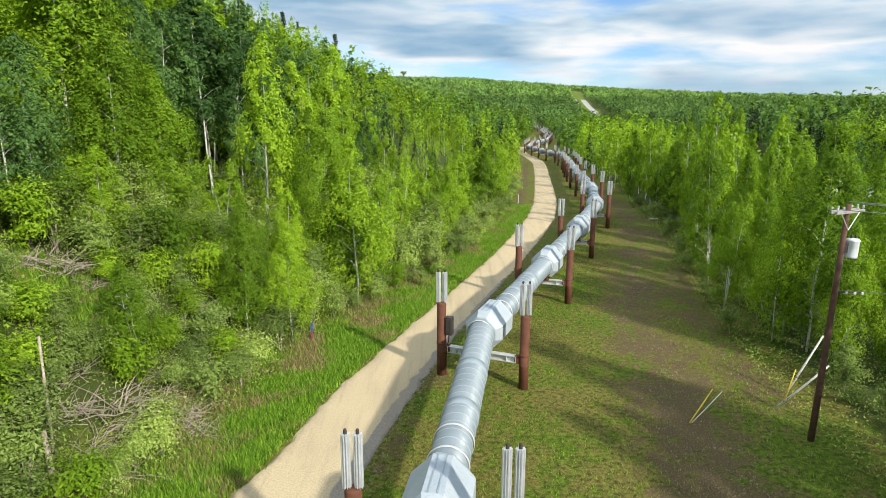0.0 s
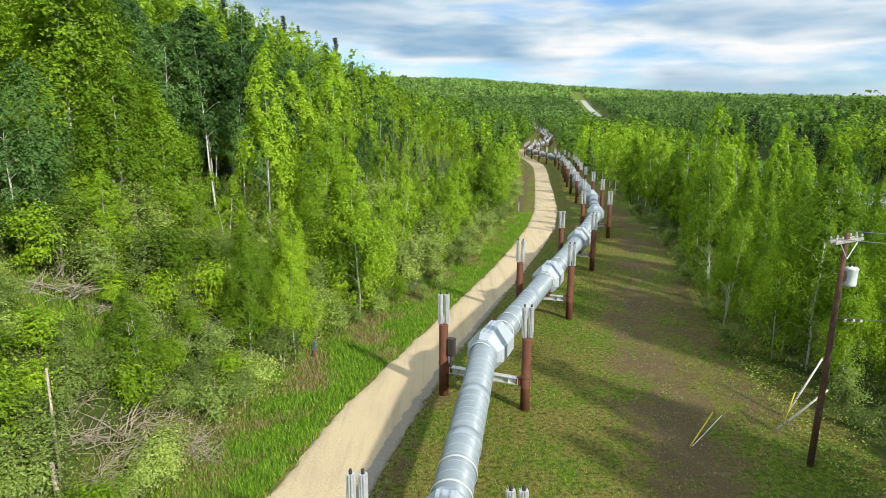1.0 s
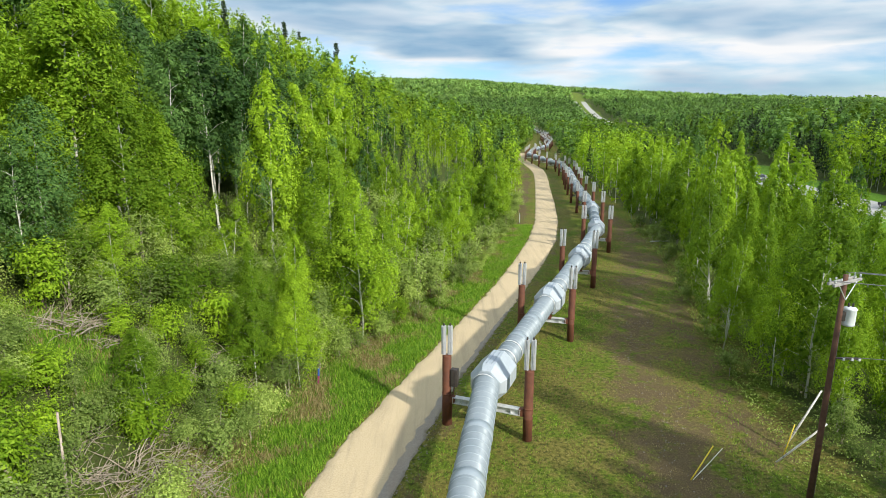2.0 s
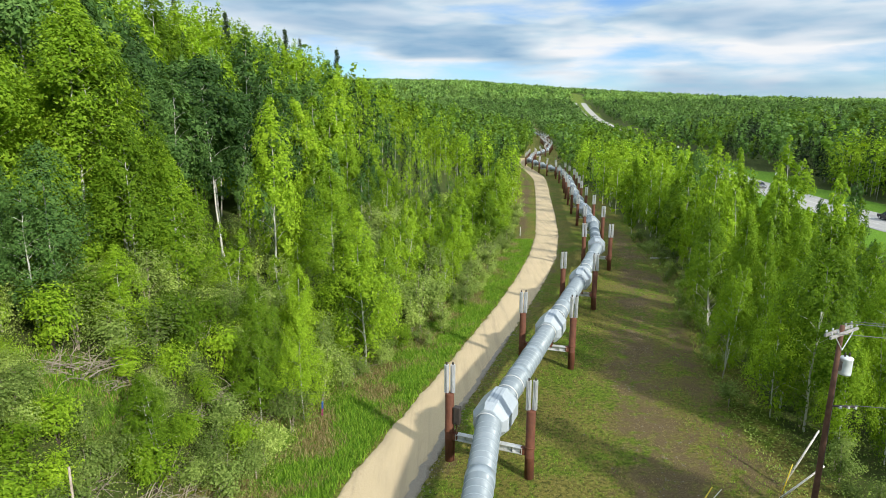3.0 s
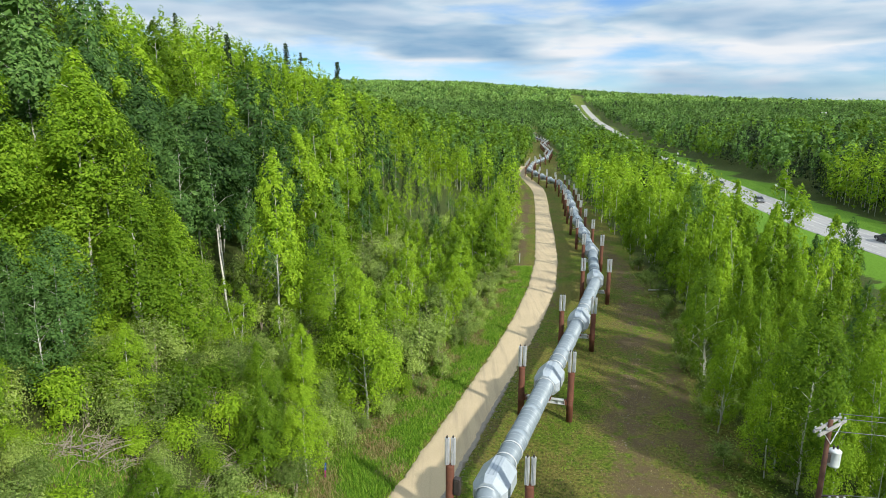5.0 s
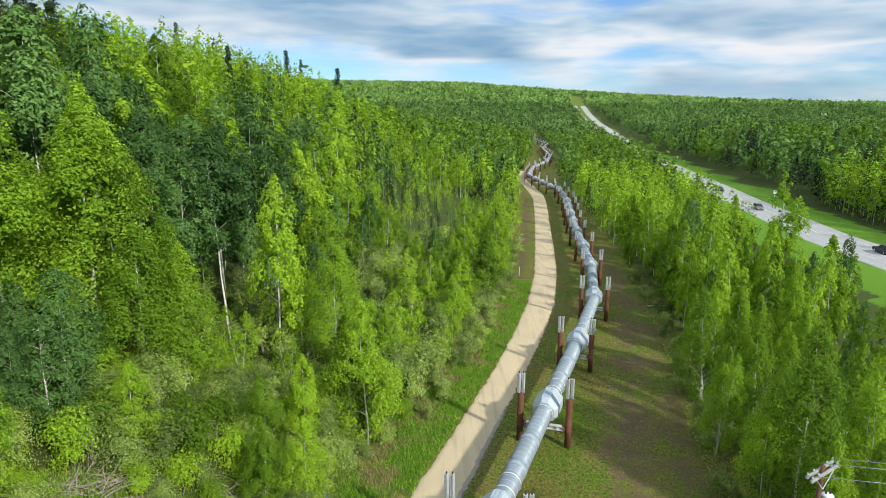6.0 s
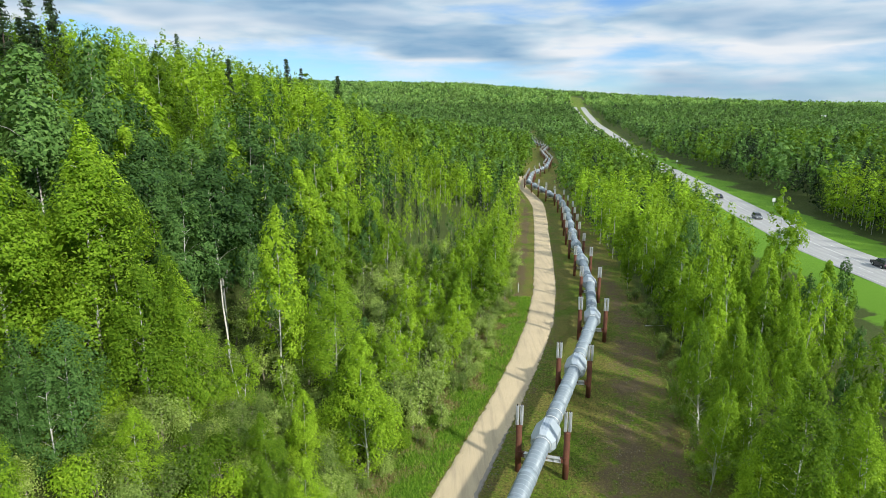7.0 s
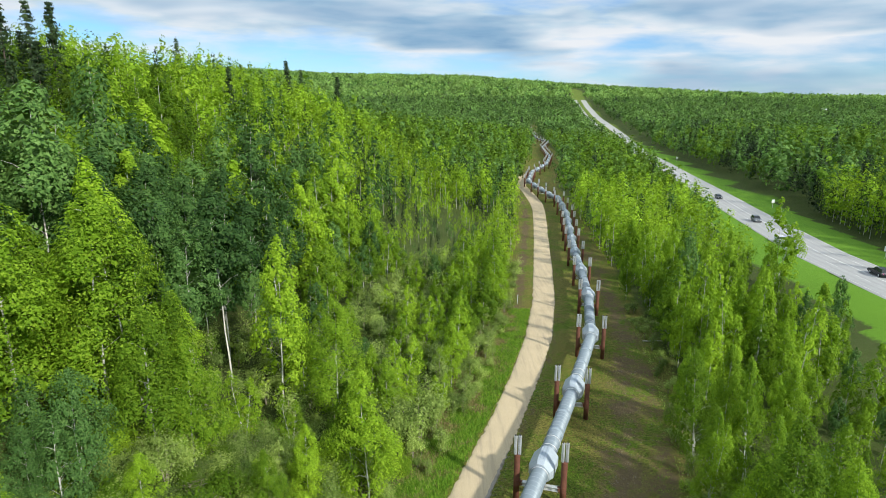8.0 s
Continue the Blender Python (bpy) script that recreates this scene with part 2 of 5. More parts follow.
def ground_material():
    """Grass, thatch and bare soil; where each lies comes from the sheet's own layers."""
    k = Mat("ground_cover", rough=0.95, spec=0.1)
    v = k.coord()
    fine, mid, broad = k.noise(13.0, 8, 0.8, v), k.noise(1.3, 6, 0.65, v), k.noise(0.16, 4, 0.55, v)
    grass = k.ramp(fine, [(0.32, (0.03, 0.056, 0.006)), (0.5, (0.09, 0.14, 0.012)), (0.68, (0.19, 0.25, 0.03))])
    dry = k.ramp(fine, [(0.32, (0.07, 0.06, 0.014)), (0.5, (0.155, 0.135, 0.034)), (0.68, (0.29, 0.25, 0.075))])
    soil = k.ramp(fine, [(0.32, (0.05, 0.037, 0.018)), (0.5, (0.115, 0.085, 0.043)), (0.68, (0.24, 0.19, 0.11))])
    litter = k.ramp(fine, [(0.30, (0.018, 0.022, 0.008)), (0.5, (0.055, 0.065, 0.02)), (0.68, (0.16, 0.14, 0.07))])
    litter = k.mix(k.ramp(k.noise(5.5, 5, 0.7, v), [(0.40, 0.0), (0.62, 0.8)]), litter, (0.05, 0.095, 0.012))
    patch = k.math("ADD", k.math("MULTIPLY", mid, 0.55), k.math("MULTIPLY", broad, 0.6))
    lawn = k.mix(k.ramp(patch, [(0.49, 0.0), (0.59, 0.92)]), grass, dry)
    clump = k.noise(4.5, 4, 0.6, v)
    lawn = k.mix(k.ramp(clump, [(0.36, 0.85), (0.52, 0.0)]), lawn, (0.04, 0.05, 0.012))
    lawn = k.mix(k.ramp(clump, [(0.56, 0.0), (0.72, 0.6)]), lawn, (0.27, 0.27, 0.07))
    lush = k.ramp(fine, [(0.32, (0.05, 0.11, 0.010)), (0.5, (0.11, 0.23, 0.018)), (0.68, (0.21, 0.34, 0.04))])
    lawn = k.mix(k.attr("lush"), lawn, lush)
    dirt = k.math("ADD", k.attr("dirt"), k.math("MULTIPLY", k.math("SUBTRACT", patch, 0.575), 2.4))
    col = k.mix(k.ramp(dirt, [(0.38, 0.0), (0.68, 1.0)]), lawn, soil)
    wood = k.math("ADD", k.attr("wood"), k.math("MULTIPLY", k.math("SUBTRACT", mid, 0.5), 1.2))
    col = k.mix(k.ramp(wood, [(0.35, 0.0), (0.7, 1.0)]), col, litter)
    k.base(col)
    k.bump(k.math("ADD", fine, k.math("MULTIPLY", mid, 1.5)), 0.9, 0.06)
    return k.m


def gravel_material():
    """Pale pit-run gravel, greyer along a strip where the pipe's shade is painted in."""
    k = Mat("gravel", rough=0.95, spec=0.15)
    v = k.coord()
    fine, mid = k.noise(14.0, 6, 0.75, v), k.noise(0.9, 5, 0.6, v)
    tan = k.ramp(fine, [(0.25, (0.32, 0.24, 0.14)), (0.5, (0.53, 0.425, 0.265)), (0.75, (0.66, 0.56, 0.40))])
    greyc = k.ramp(fine, [(0.25, (0.17, 0.15, 0.125)), (0.5, (0.26, 0.235, 0.20)), (0.75, (0.38, 0.35, 0.31))])
    pipe_shade = k.math("ADD", k.attr("pipe_shade"), k.math("MULTIPLY", k.math("SUBTRACT", mid, 0.5), 0.7))
    col = k.mix(k.ramp(pipe_shade, [(0.42, 0.0), (0.60, 1.0)]), tan, greyc)
    col = k.mix(k.ramp(k.noise(0.25, 3, 0.5, v), [(0.4, 0.0), (0.75, 0.35)]), col, (0.33, 0.27, 0.18))
    ruts = k.noise(1.1, 4, 0.6, k.coord((1.6, 0.12, 1)))
    col = k.mix(k.ramp(ruts, [(0.48, 0.0), (0.70, 0.42)]), col, (0.26, 0.21, 0.155))
    edge = k.math("ADD", k.attr("edge"), k.math("MULTIPLY", k.math("SUBTRACT", mid, 0.5), 1.3))
    col = k.mix(k.ramp(edge, [(0.45, 0.0), (0.75, 0.85)]), col, (0.13, 0.115, 0.07))
    k.base(col)
    k.bump(k.math("ADD", fine, mid), 0.5, 0.03)
    return k.m


def asphalt_material():
    k = Mat("old_asphalt", rough=0.85, spec=0.25)
    v = k.coord()
    col = k.ramp(k.noise(3.0, 6, 0.7, v), [(0.3, (0.33, 0.325, 0.31)), (0.7, (0.44, 0.43, 0.41))])
    tracks = k.attr("lane")
    col = k.mix(k.math("MULTIPLY", tracks, 0.30), col, (0.22, 0.22, 0.215))
    cracks = k.noise(0.7, 5, 0.7, k.coord((1.0, 0.3, 1.0)))
    col = k.mix(k.ramp(cracks, [(0.55, 0.0), (0.7, 0.4)]), col, (0.24, 0.235, 0.225))
    k.base(col)
    k.bump(k.noise(40, 3, 0.6, v), 0.3, 0.01)
    return k.m


GROUND, GRAVEL, ASPHALT = ground_material(), gravel_material(), asphalt_material()
LINEPAINT = painted("road_line_paint", (0.6, 0.6, 0.56), (0.75, 0.75, 0.7), rough=0.7, stain=(0.3, 0.3, 0.28), amount=0.6)


def grass_material(name, a, b, c):
    k = Mat(name, rough=0.7, spec=0.2)
    col = k.ramp(k.island(), [(0.0, a), (0.5, b), (1.0, c)])
    k.base(col)
    tr, mx = k.n.new("ShaderNodeBsdfTranslucent"), k.n.new("ShaderNodeMixShader")
    k.l.new(col, tr.inputs[0])
    mx.inputs[0].default_value = 0.35
    k.l.new(k.b.outputs[0], mx.inputs[1])
    k.l.new(tr.outputs[0], mx.inputs[2])
    k.l.new(mx.outputs[0], k.n["Material Output"].inputs[0])
    return k.m


GRASS = grass_material("grass_blades", (0.06, 0.15, 0.012), (0.17, 0.34, 0.020), (0.34, 0.50, 0.05))
DRYGRASS = grass_material("dry_grass", (0.16, 0.125, 0.045), (0.31, 0.25, 0.10), (0.46, 0.39, 0.19))


# ---- mesh helpers ----
def smoothstep(a, b, v):
    t = np.clip((np.asarray(v, float) - a) / (b - a), 0, 1)
    return t * t * (3 - 2 * t)


def mesh_of(name, verts, faces, mat, smooth=False):
    me = bpy.data.meshes.new(name)
    me.from_pydata([tuple(v) for v in verts], [], [tuple(f) for f in faces])
    me.materials.append(mat)
    if smooth:
        me.polygons.foreach_set("use_smooth", [True] * len(me.polygons))
    me.update()
    return me


def soup(name, verts, size, mat):
    """A mesh of loose polygons with `size` corners each, from an array of corners."""
    verts = np.ascontiguousarray(verts, dtype=np.float32).reshape(-1, 3)
    n = len(verts)
    me = bpy.data.meshes.new(name)
    me.vertices.add(n)
    me.vertices.foreach_set("co", verts.ravel())
    me.loops.add(n)
    me.loops.foreach_set("vertex_index", np.arange(n, dtype=np.int32))
    me.polygons.add(n // size)
    me.polygons.foreach_set("loop_start", np.arange(0, n, size, dtype=np.int32))
    me.materials.append(mat)
    me.update(calc_edges=True)
    me.validate()
    return me


def bm_mesh(name, bm, mat, smooth=False):
    me = bpy.data.meshes.new(name)
    bm.to_mesh(me)
    bm.free()
    me.materials.append(mat)
    if smooth:
        me.polygons.foreach_set("use_smooth", [True] * len(me.polygons))
    return me


def part(name, me, parent=None, label="", at=None):
    ob = new(name, me)
    if parent is not None:
        ob.parent = parent
    if at is not None:
        ob.matrix_local = at
    if label:
        ob["label"] = label
    return ob


def thing(name, label, category, group="", at=None):
    ob = new(name)
    ob.empty_display_size = 0.3
    if at is not None:
        ob.matrix_world = at
    return tagged(ob, label, category, group)


def add_box(bm, lo, hi, bevel=0.0):
    c, s = [(a + b) / 2 for a, b in zip(lo, hi)], [b - a for a, b in zip(lo, hi)]
    r = bmesh.ops.create_cube(bm, size=1, matrix=Matrix.Translation(c) @ Matrix.Diagonal((*s, 1)))
    if bevel:
        edges = list({e for v in r["verts"] for e in v.link_edges})
        bmesh.ops.bevel(bm, geom=edges, offset=bevel, segments=1, affect="EDGES")


def box_mesh(name, lo, hi, mat, bevel=0.01):
    bm = bmesh.new()
    add_box(bm, lo, hi, bevel)
    return bm_mesh(name, bm, mat)


def tube(points, radii, sides=6, cap=True):
    """Vertices and faces of a tapered tube along points."""
    pts = [Vector(p) for p in points]
    vs, fs = [], []
    for i, p in enumerate(pts):
        d = (pts[min(i + 1, len(pts) - 1)] - pts[max(i - 1, 0)]).normalized()
        a = d.cross(Vector((0.3, 0.9, 0.2)) if abs(d.z) > 0.9 else Vector((0, 0, 1))).normalized()
        b = d.cross(a)
        for k in range(sides):
            w = 2 * math.pi * k / sides
            vs.append(p + (a * math.cos(w) + b * math.sin(w)) * radii[i])
    for i in range(len(pts) - 1):
        for k in range(sides):
            q = (k + 1) % sides
            fs.append((i * sides + k, i * sides + q, (i + 1) * sides + q, (i + 1) * sides + k))
    if cap:
        fs.append(tuple(range(sides))[::-1])
        fs.append(tuple(range((len(pts) - 1) * sides, len(pts) * sides)))
    return vs, fs


def join(*pieces):
    vs, fs = [], []
    for v, f in pieces:
        n = len(vs)
        vs += list(v)
        fs += [tuple(i + n for i in g) for g in f]
    return vs, fs


# ---- the plan ----
CORRIDOR_Y = [-3000, 75, 110, 200, 320, 600, 1000, 1330, 2200]
CORRIDOR_Z = [0, 0, -1.3, -4, -6, -9, 4, 26, 40]
LEFT_Y = [-60, 0, 22, 27, 36, 42, 61, 80, 116, 151, 230, 340, 480, 726, 1300, 2500]
LEFT_X = [-19, -14.5, -10.6, -9.6, -8.0, -4.6, 2.5, 6.8, 13.2, 19.2, 27.5, 47, 69.5, 97.5, 250, 520]
RIGHT_Y = [-60, 0, 20, 30, 45, 63, 92, 130, 200, 260, 340, 480, 726, 1300, 2500]
RIGHT_X = [12, 15, 16.8, 17.4, 20.0, 24.2, 28.6, 33.5, 42.5, 46, 66, 85, 105, 250.5, 520.5]
ROAD_Y = [-80, -20, 19.5, 22.5, 27.5, 35, 44, 56, 66, 77, 93.7, 116.4, 151.4, 171.8, 198.2, 213, 230, 243, 262, 300, 340]
ROAD_L = [-16, -11.5, -7.7, -6.7, -5.6, -3.0, 0.3, 4.5, 7.6, 10.6, 14.0, 17.5, 22.65, 25.5, 29.0, 30.1, 30.8, 31.3, 31.5, 36.5, 52]
ROAD_R = [-11.5, -7.2, -3.3, -2.7, -1.4, 0.65, 3.8, 7.85, 11.2, 14.4, 17.8, 21.4, 26.4, 29.5, 33.2, 34.7, 35.1, 35.4, 35.5, 40.5, 56]
HIGHWAY_Y = [-400, -100, 0, 97, 134, 227, 384, 515, 700, 1000, 1330, 1800]
HIGHWAY_X = [30, 54, 66, 80, 84.4, 104.3, 135.2, 158.6, 191, 238, 288, 372]
HIGHWAY_HALF = 6.4
BANK_Y = [-60, 35, 44, 60, 80, 107, 140, 195, 300, 450, 800]
BANK_HIGH = [33, 33, 31, 31, 31, 31.5, 32, 32, 23, 14, 0]
BANK_REACH = [50, 50, 46, 60.8, 62, 59.4, 54.2, 56, 65, 65, 65]
BANK_CURVE = [1, 1, 1.63, 2.04, 2.82, 3.4, 2.83, 2.3, 1, 1, 1]


def highway_half(y):
    """Half the width of the highway, wider where a grass median parts its two carriageways."""
    return np.interp(y, [470, 640, 1330], [HIGHWAY_HALF, 14.0, 15.0])


def corridor_z(y):
    return np.interp(y, CORRIDOR_Y, CORRIDOR_Z)


def ripple(x, y, size, seed):
    """Smooth rolling noise from a few sines, about -1 to 1."""
    r = np.random.RandomState(seed)
    out = 0
    for _ in range(6):
        a, k, ph = r.uniform(0, 6.28), r.uniform(0.6, 1.6) / size, r.uniform(0, 6.28)
        out = out + np.sin((x * math.cos(a) + y * math.sin(a)) * k * 6.28 + ph)
    return out / 4.0


def terrain(x, y):
    """Height of the ground: a flat right of way, a steep wooded bank beside it, far hills."""
    x, y = np.asarray(x, float), np.asarray(y, float)
    d = np.interp(y, LEFT_Y, LEFT_X) - x
    # the bank: steep from its foot close by, farther on a flat before it climbs
    ridge, reach, curve = (np.interp(y, BANK_Y, v) for v in (BANK_HIGH, BANK_REACH, BANK_CURVE))
    z = corridor_z(y) + ridge * (1 - np.exp(-(np.clip(d + 2, 0, 4000) / reach) ** curve)) * smoothstep(-2, 8, d)
    e = x - np.interp(y, RIGHT_Y, RIGHT_X)
    z = z - 1.2 * smoothstep(2, 25, e)
    # across the highway the ground climbs a little
    z = z + 7.0 * smoothstep(18, 60, x - np.interp(y, HIGHWAY_Y, HIGHWAY_X)) * smoothstep(900, 450, y)
    h = np.abs(x - np.interp(y, HIGHWAY_Y, HIGHWAY_X))
    road = corridor_z(y) - 0.4
    wild = smoothstep(0, 14, np.maximum(d - 1, np.minimum(e - 1, h - 12)))
    z = z + wild * (0.5 * ripple(x, y, 18, 1) + 1.2 * ripple(x, y, 70, 2) * smoothstep(40, 160, np.abs(x) + np.abs(y) * 0.2))
    z = z + (road - z) * (1 - smoothstep(10, 22, h))
    far = np.interp(x, [-3000, -820, -390, 77, 460, 675, 990, 1670, 4000], [138, 130, 107, 100, 70, 55, 31, 23, 23])
    z = z + smoothstep(1150, 2300, y) * (far - z)
    return z


def tz(x, y):
    return float(terrain(np.array([x]), np.array([y]))[0])


def lines(stretches):
    """Grid lines from (start, end, step) stretches, growing outward."""
    out = []
    for a, b, s in stretches:
        out += list(np.arange(a, b, s))
    return np.array(out + [stretches[-1][1]])


def grid_sheet(name, X, Y, Z, mat):
    ny, nx = X.shape
    vs = np.stack([X, Y, Z], -1).reshape(-1, 3)
    i = np.arange(nx * ny).reshape(ny, nx)
    q = np.stack([i[:-1, :-1], i[:-1, 1:], i[1:, 1:], i[1:, :-1]], -1).reshape(-1, 4)
    me = bpy.data.meshes.new(name)
    me.vertices.add(len(vs))
    me.vertices.foreach_set("co", vs.astype(np.float32).ravel())
    me.loops.add(q.size)
    me.loops.foreach_set("vertex_index", q.astype(np.int32).ravel())
    me.polygons.add(len(q))
    me.polygons.foreach_set("loop_start", np.arange(0, q.size, 4, dtype=np.int32))
    me.polygons.foreach_set("use_smooth", np.ones(len(q), dtype=bool))
    me.materials.append(mat)
    me.update(calc_edges=True)
    return me


def layer(me, name, values):
    a = me.attributes.new(name, "FLOAT", "POINT")
    a.data.foreach_set("value", np.asarray(values, dtype=np.float32).ravel())


# ---- ground, gravel road, highway ----
gx = lines([(-3600, -600, 200), (-600, -150, 30), (-150, -32, 4), (-32, 34, 0.8), (34, 120, 3), (120, 400, 10), (400, 900, 50), (900, 3800, 200)])
gy = lines([(-600, -60, 60), (-60, 10, 5), (10, 110, 0.9), (110, 260, 2), (260, 700, 10), (700, 2600, 50), (2600, 4800, 200)])
GX, GY = np.meshgrid(gx, gy)
GZ = terrain(GX, GY)
rl, rr = np.interp(GY, ROAD_Y, ROAD_L), np.interp(GY, ROAD_Y, ROAD_R)
on_road = smoothstep(0.1, -0.5, np.maximum(rl - GX, GX - rr)) * (GY < 330)
GZ = GZ - 0.10 * on_road - np.where(GY > 540, 0.5, 0.25) * (np.abs(GX - np.interp(GY, HIGHWAY_Y, HIGHWAY_X)) < highway_half(GY))
GZ = GZ + 0.03 * ripple(GX, GY, 2.5, 5) * smoothstep(0.5, 3, np.maximum(rl - GX, GX - rr))
gm = grid_sheet("ground", GX, GY, GZ, GROUND)
# bare soil: an old vehicle track beyond the pipe, and the scuffed strip at the left of the gravel road
track = np.interp(GY, [0, 25, 37.7, 53, 75.6, 102, 130, 200], [10.5, 11.2, 12.0, 17.2, 23.6, 28.0, 31, 40])
wide = np.interp(GY, [0, 25, 38, 53, 76, 102], [2.8, 3.4, 2.8, 2.2, 1.6, 1.3])
dirt = 0.60 * np.exp(-((GX - track) / (wide * 1.25)) ** 2)
rim = np.interp(GY, RIGHT_Y, RIGHT_X)
dirt = np.maximum(dirt, 0.52 * np.exp(-((GX - rim + 1.5) / 2.2) ** 2))
dirt = np.maximum(dirt, 0.72 * np.exp(-((GX - rl + 2.2) / 1.2) ** 2) * smoothstep(34, 78, GY))
dirt = np.maximum(dirt, 0.45 * np.exp(-((GX - rr - 0.6) / 0.7) ** 2))
dirt = dirt - 0.45 * smoothstep(2.5, 0.8, np.abs(GX - rr - 3.0)) * smoothstep(45, 60, GY)
layer(gm, "dirt", dirt)
hdist = GX - np.interp(GY, HIGHWAY_Y, HIGHWAY_X)
GLADE = np.exp(-(((GX + 17.4) / 3.4) ** 2 + ((GY - 26.2) / 2.4) ** 2) ** 2) + np.exp(-(((GX + 16.2) / 3.2) ** 2 + ((GY - 46.5) / 2.3) ** 2) ** 2)
layer(gm, "lush", np.maximum(0.75 * GLADE, np.maximum(smoothstep(36, 30, np.abs(hdist)) * np.where(GY > 600, 0.35, 1.0), 0.7 * smoothstep(0.2, 0.8, rl - GX) * smoothstep(60, 45, GY) * (GX > np.interp(GY, LEFT_Y, LEFT_X) - 1.5))))
layer(gm, "wood", (1 - np.clip(GLADE, 0, 1)) * np.maximum(smoothstep(0.5, 5, np.interp(GY, LEFT_Y, LEFT_X) - GX), smoothstep(0, 4, GX - rim) * (np.abs(GX - np.interp(GY, HIGHWAY_Y, HIGHWAY_X)) > 17)))
tagged(part("ground", gm), "rolling ground of grass, thatch, bare soil and leaf litter", "ground", kind="structure")


def strip(name, ys, left, right, lift, mat, across, ragged=0.0, crown=0.0):
    """A road surface between two edge lines."""
    ys = np.array(ys)
    u = np.linspace(0, 1, across)
    L, R = left(ys), right(ys)
    L = L + ragged * (ripple(ys, ys * 0.3, 2.0, 11) + ripple(ys, ys * 0.3, 0.7, 12))
    R = R + ragged * (ripple(ys, ys * 0.3, 2.3, 13) + ripple(ys, ys * 0.3, 0.8, 14))
    X = L[:, None] + (R - L)[:, None] * u[None]
    Y = np.repeat(ys[:, None], across, 1)
    Z = terrain(X, Y) + lift + crown * (1 - (2 * u[None] - 1) ** 2)
    Z[:, 0] -= lift + 0.06
    Z[:, -1] -= lift + 0.06
    return grid_sheet(name, X, Y, Z, mat), X, Y, u


ry = lines([(-80, 10, 2), (10, 120, 0.4), (120, 335, 1.5)])
rm, RX, RY, ru = strip("gravel_road", ry, lambda y: np.interp(y, ROAD_Y, ROAD_L), lambda y: np.interp(y, ROAD_Y, ROAD_R), 0.03, GRAVEL, 15, 0.10, 0.05)
# the pipe's shade painted as a greyer strip on its side of the near road
lane = np.interp(RY, [-80, 20, 27, 35, 47, 60, 75], [0.8, 0.82, 0.84, 0.86, 0.9, 1.2, 1.2])
layer(rm, "pipe_shade", smoothstep(-0.05, 0.06, ru[None] - lane))
layer(rm, "edge", np.abs(2 * ru[None] - 1) ** 6 * np.ones_like(RY) * 0.8)
tagged(part("gravel_road", rm), "narrow tan gravel service road with darker edges and painted pipe shade", "road", kind="structure")

hy = lines([(-400, 60, 20), (60, 300, 3), (300, 1345, 11)])
hw = lambda y: np.interp(y, HIGHWAY_Y, HIGHWAY_X)
hm, HX, HY, hu = strip("highway", hy, lambda y: hw(y) - highway_half(y), lambda y: hw(y) + highway_half(y), 0.05, ASPHALT, 33, 0.0, 0.12)
layer(hm, "lane", np.exp(-(((hu * 4 % 1) - 0.28) / 0.1) ** 2)[None] + np.exp(-(((hu * 4 % 1) - 0.72) / 0.1) ** 2)[None] + 0 * HY)
highway = tagged(part("highway", hm), "pale worn asphalt highway with four lanes", "road", kind="structure")

mm, MX, MY, mu = strip("median", lines([(500, 1345, 11)]), lambda y: hw(y) - np.interp(y, [500, 640, 1330], [0.3, 4.0, 4.8]), lambda y: hw(y) + np.interp(y, [500, 640, 1330], [0.3, 4.0, 4.8]), 0.25, GROUND, 5, 0.0, 0.3)
layer(mm, "lush", np.full_like(MX, 0.4))
tagged(part("median", mm), "green grass median between the two far carriageways", "median", kind="structure")


def lane_line(u0, u1, dash):
    ys = lines([(60, 300, 1.0), (300, 480, 6)])
    vs, fs = [], []
    for a, b in zip(ys[:-1], ys[1:]):
        if dash and (a % 12) > 4:
            continue
        n = len(vs)
        for y in (a, b):
            for u in (u0, u1):
                x = float(hw(y)) + (2 * u - 1) * HIGHWAY_HALF
                vs.append((x, y, tz(x, y) + 0.055 + 0.12 * (1 - (2 * u - 1) ** 2) + 0.012))
        fs.append((n, n + 1, n + 3, n + 2))
    return mesh_of("lane_line", vs, fs, LINEPAINT)


for u, dash in ((0.055, False), (0.945, False), (0.495, False), (0.505, False), (0.275, True), (0.725, True)):
    part("lane_line", lane_line(u - 0.0035, u + 0.0035, dash), highway)


# ---- the pipeline and its supports ----
PIPE_R, PIPE_Z = 0.665, 2.70
# left and right post of every support, then the line beyond
POSTS = [
    ((-7.0, -14.6), (-2.8, -15.6)), ((-4.6, 0.0), (-0.5, -0.9)),
    ((-2.40, 14.55), (1.79, 13.67)), ((-0.05, 30.0), (4.07, 28.35)), ((5.53, 43.05), (9.05, 42.03)),
    ((11.0, 56.0), (13.95, 55.6)), ((16.35, 70.9), (19.3, 70.2)), ((20.3, 88.0), (22.75, 87.0)), ((22.85, 104.2), (25.2, 102.6)),
    ((24.9, 119.0), (27.4, 117.7)), ((27.1, 133.3), (29.7, 132.2)),
]
FAR_LINE = [(28.4, 132.7), (34.6, 170.0), (38.6, 203.0), (37.4, 214.0), (36.0, 240.0), (35.6, 257.0), (42.5, 294.0), (57.0, 340.0), (67.0, 388.0), (76.6, 479.0), (95.0, 560.0), (92.6, 616.0), (101.0, 726.0)]
CENTRES = [((a[0] + b[0]) / 2, (a[1] + b[1]) / 2) for a, b in POSTS]
far_stops = []
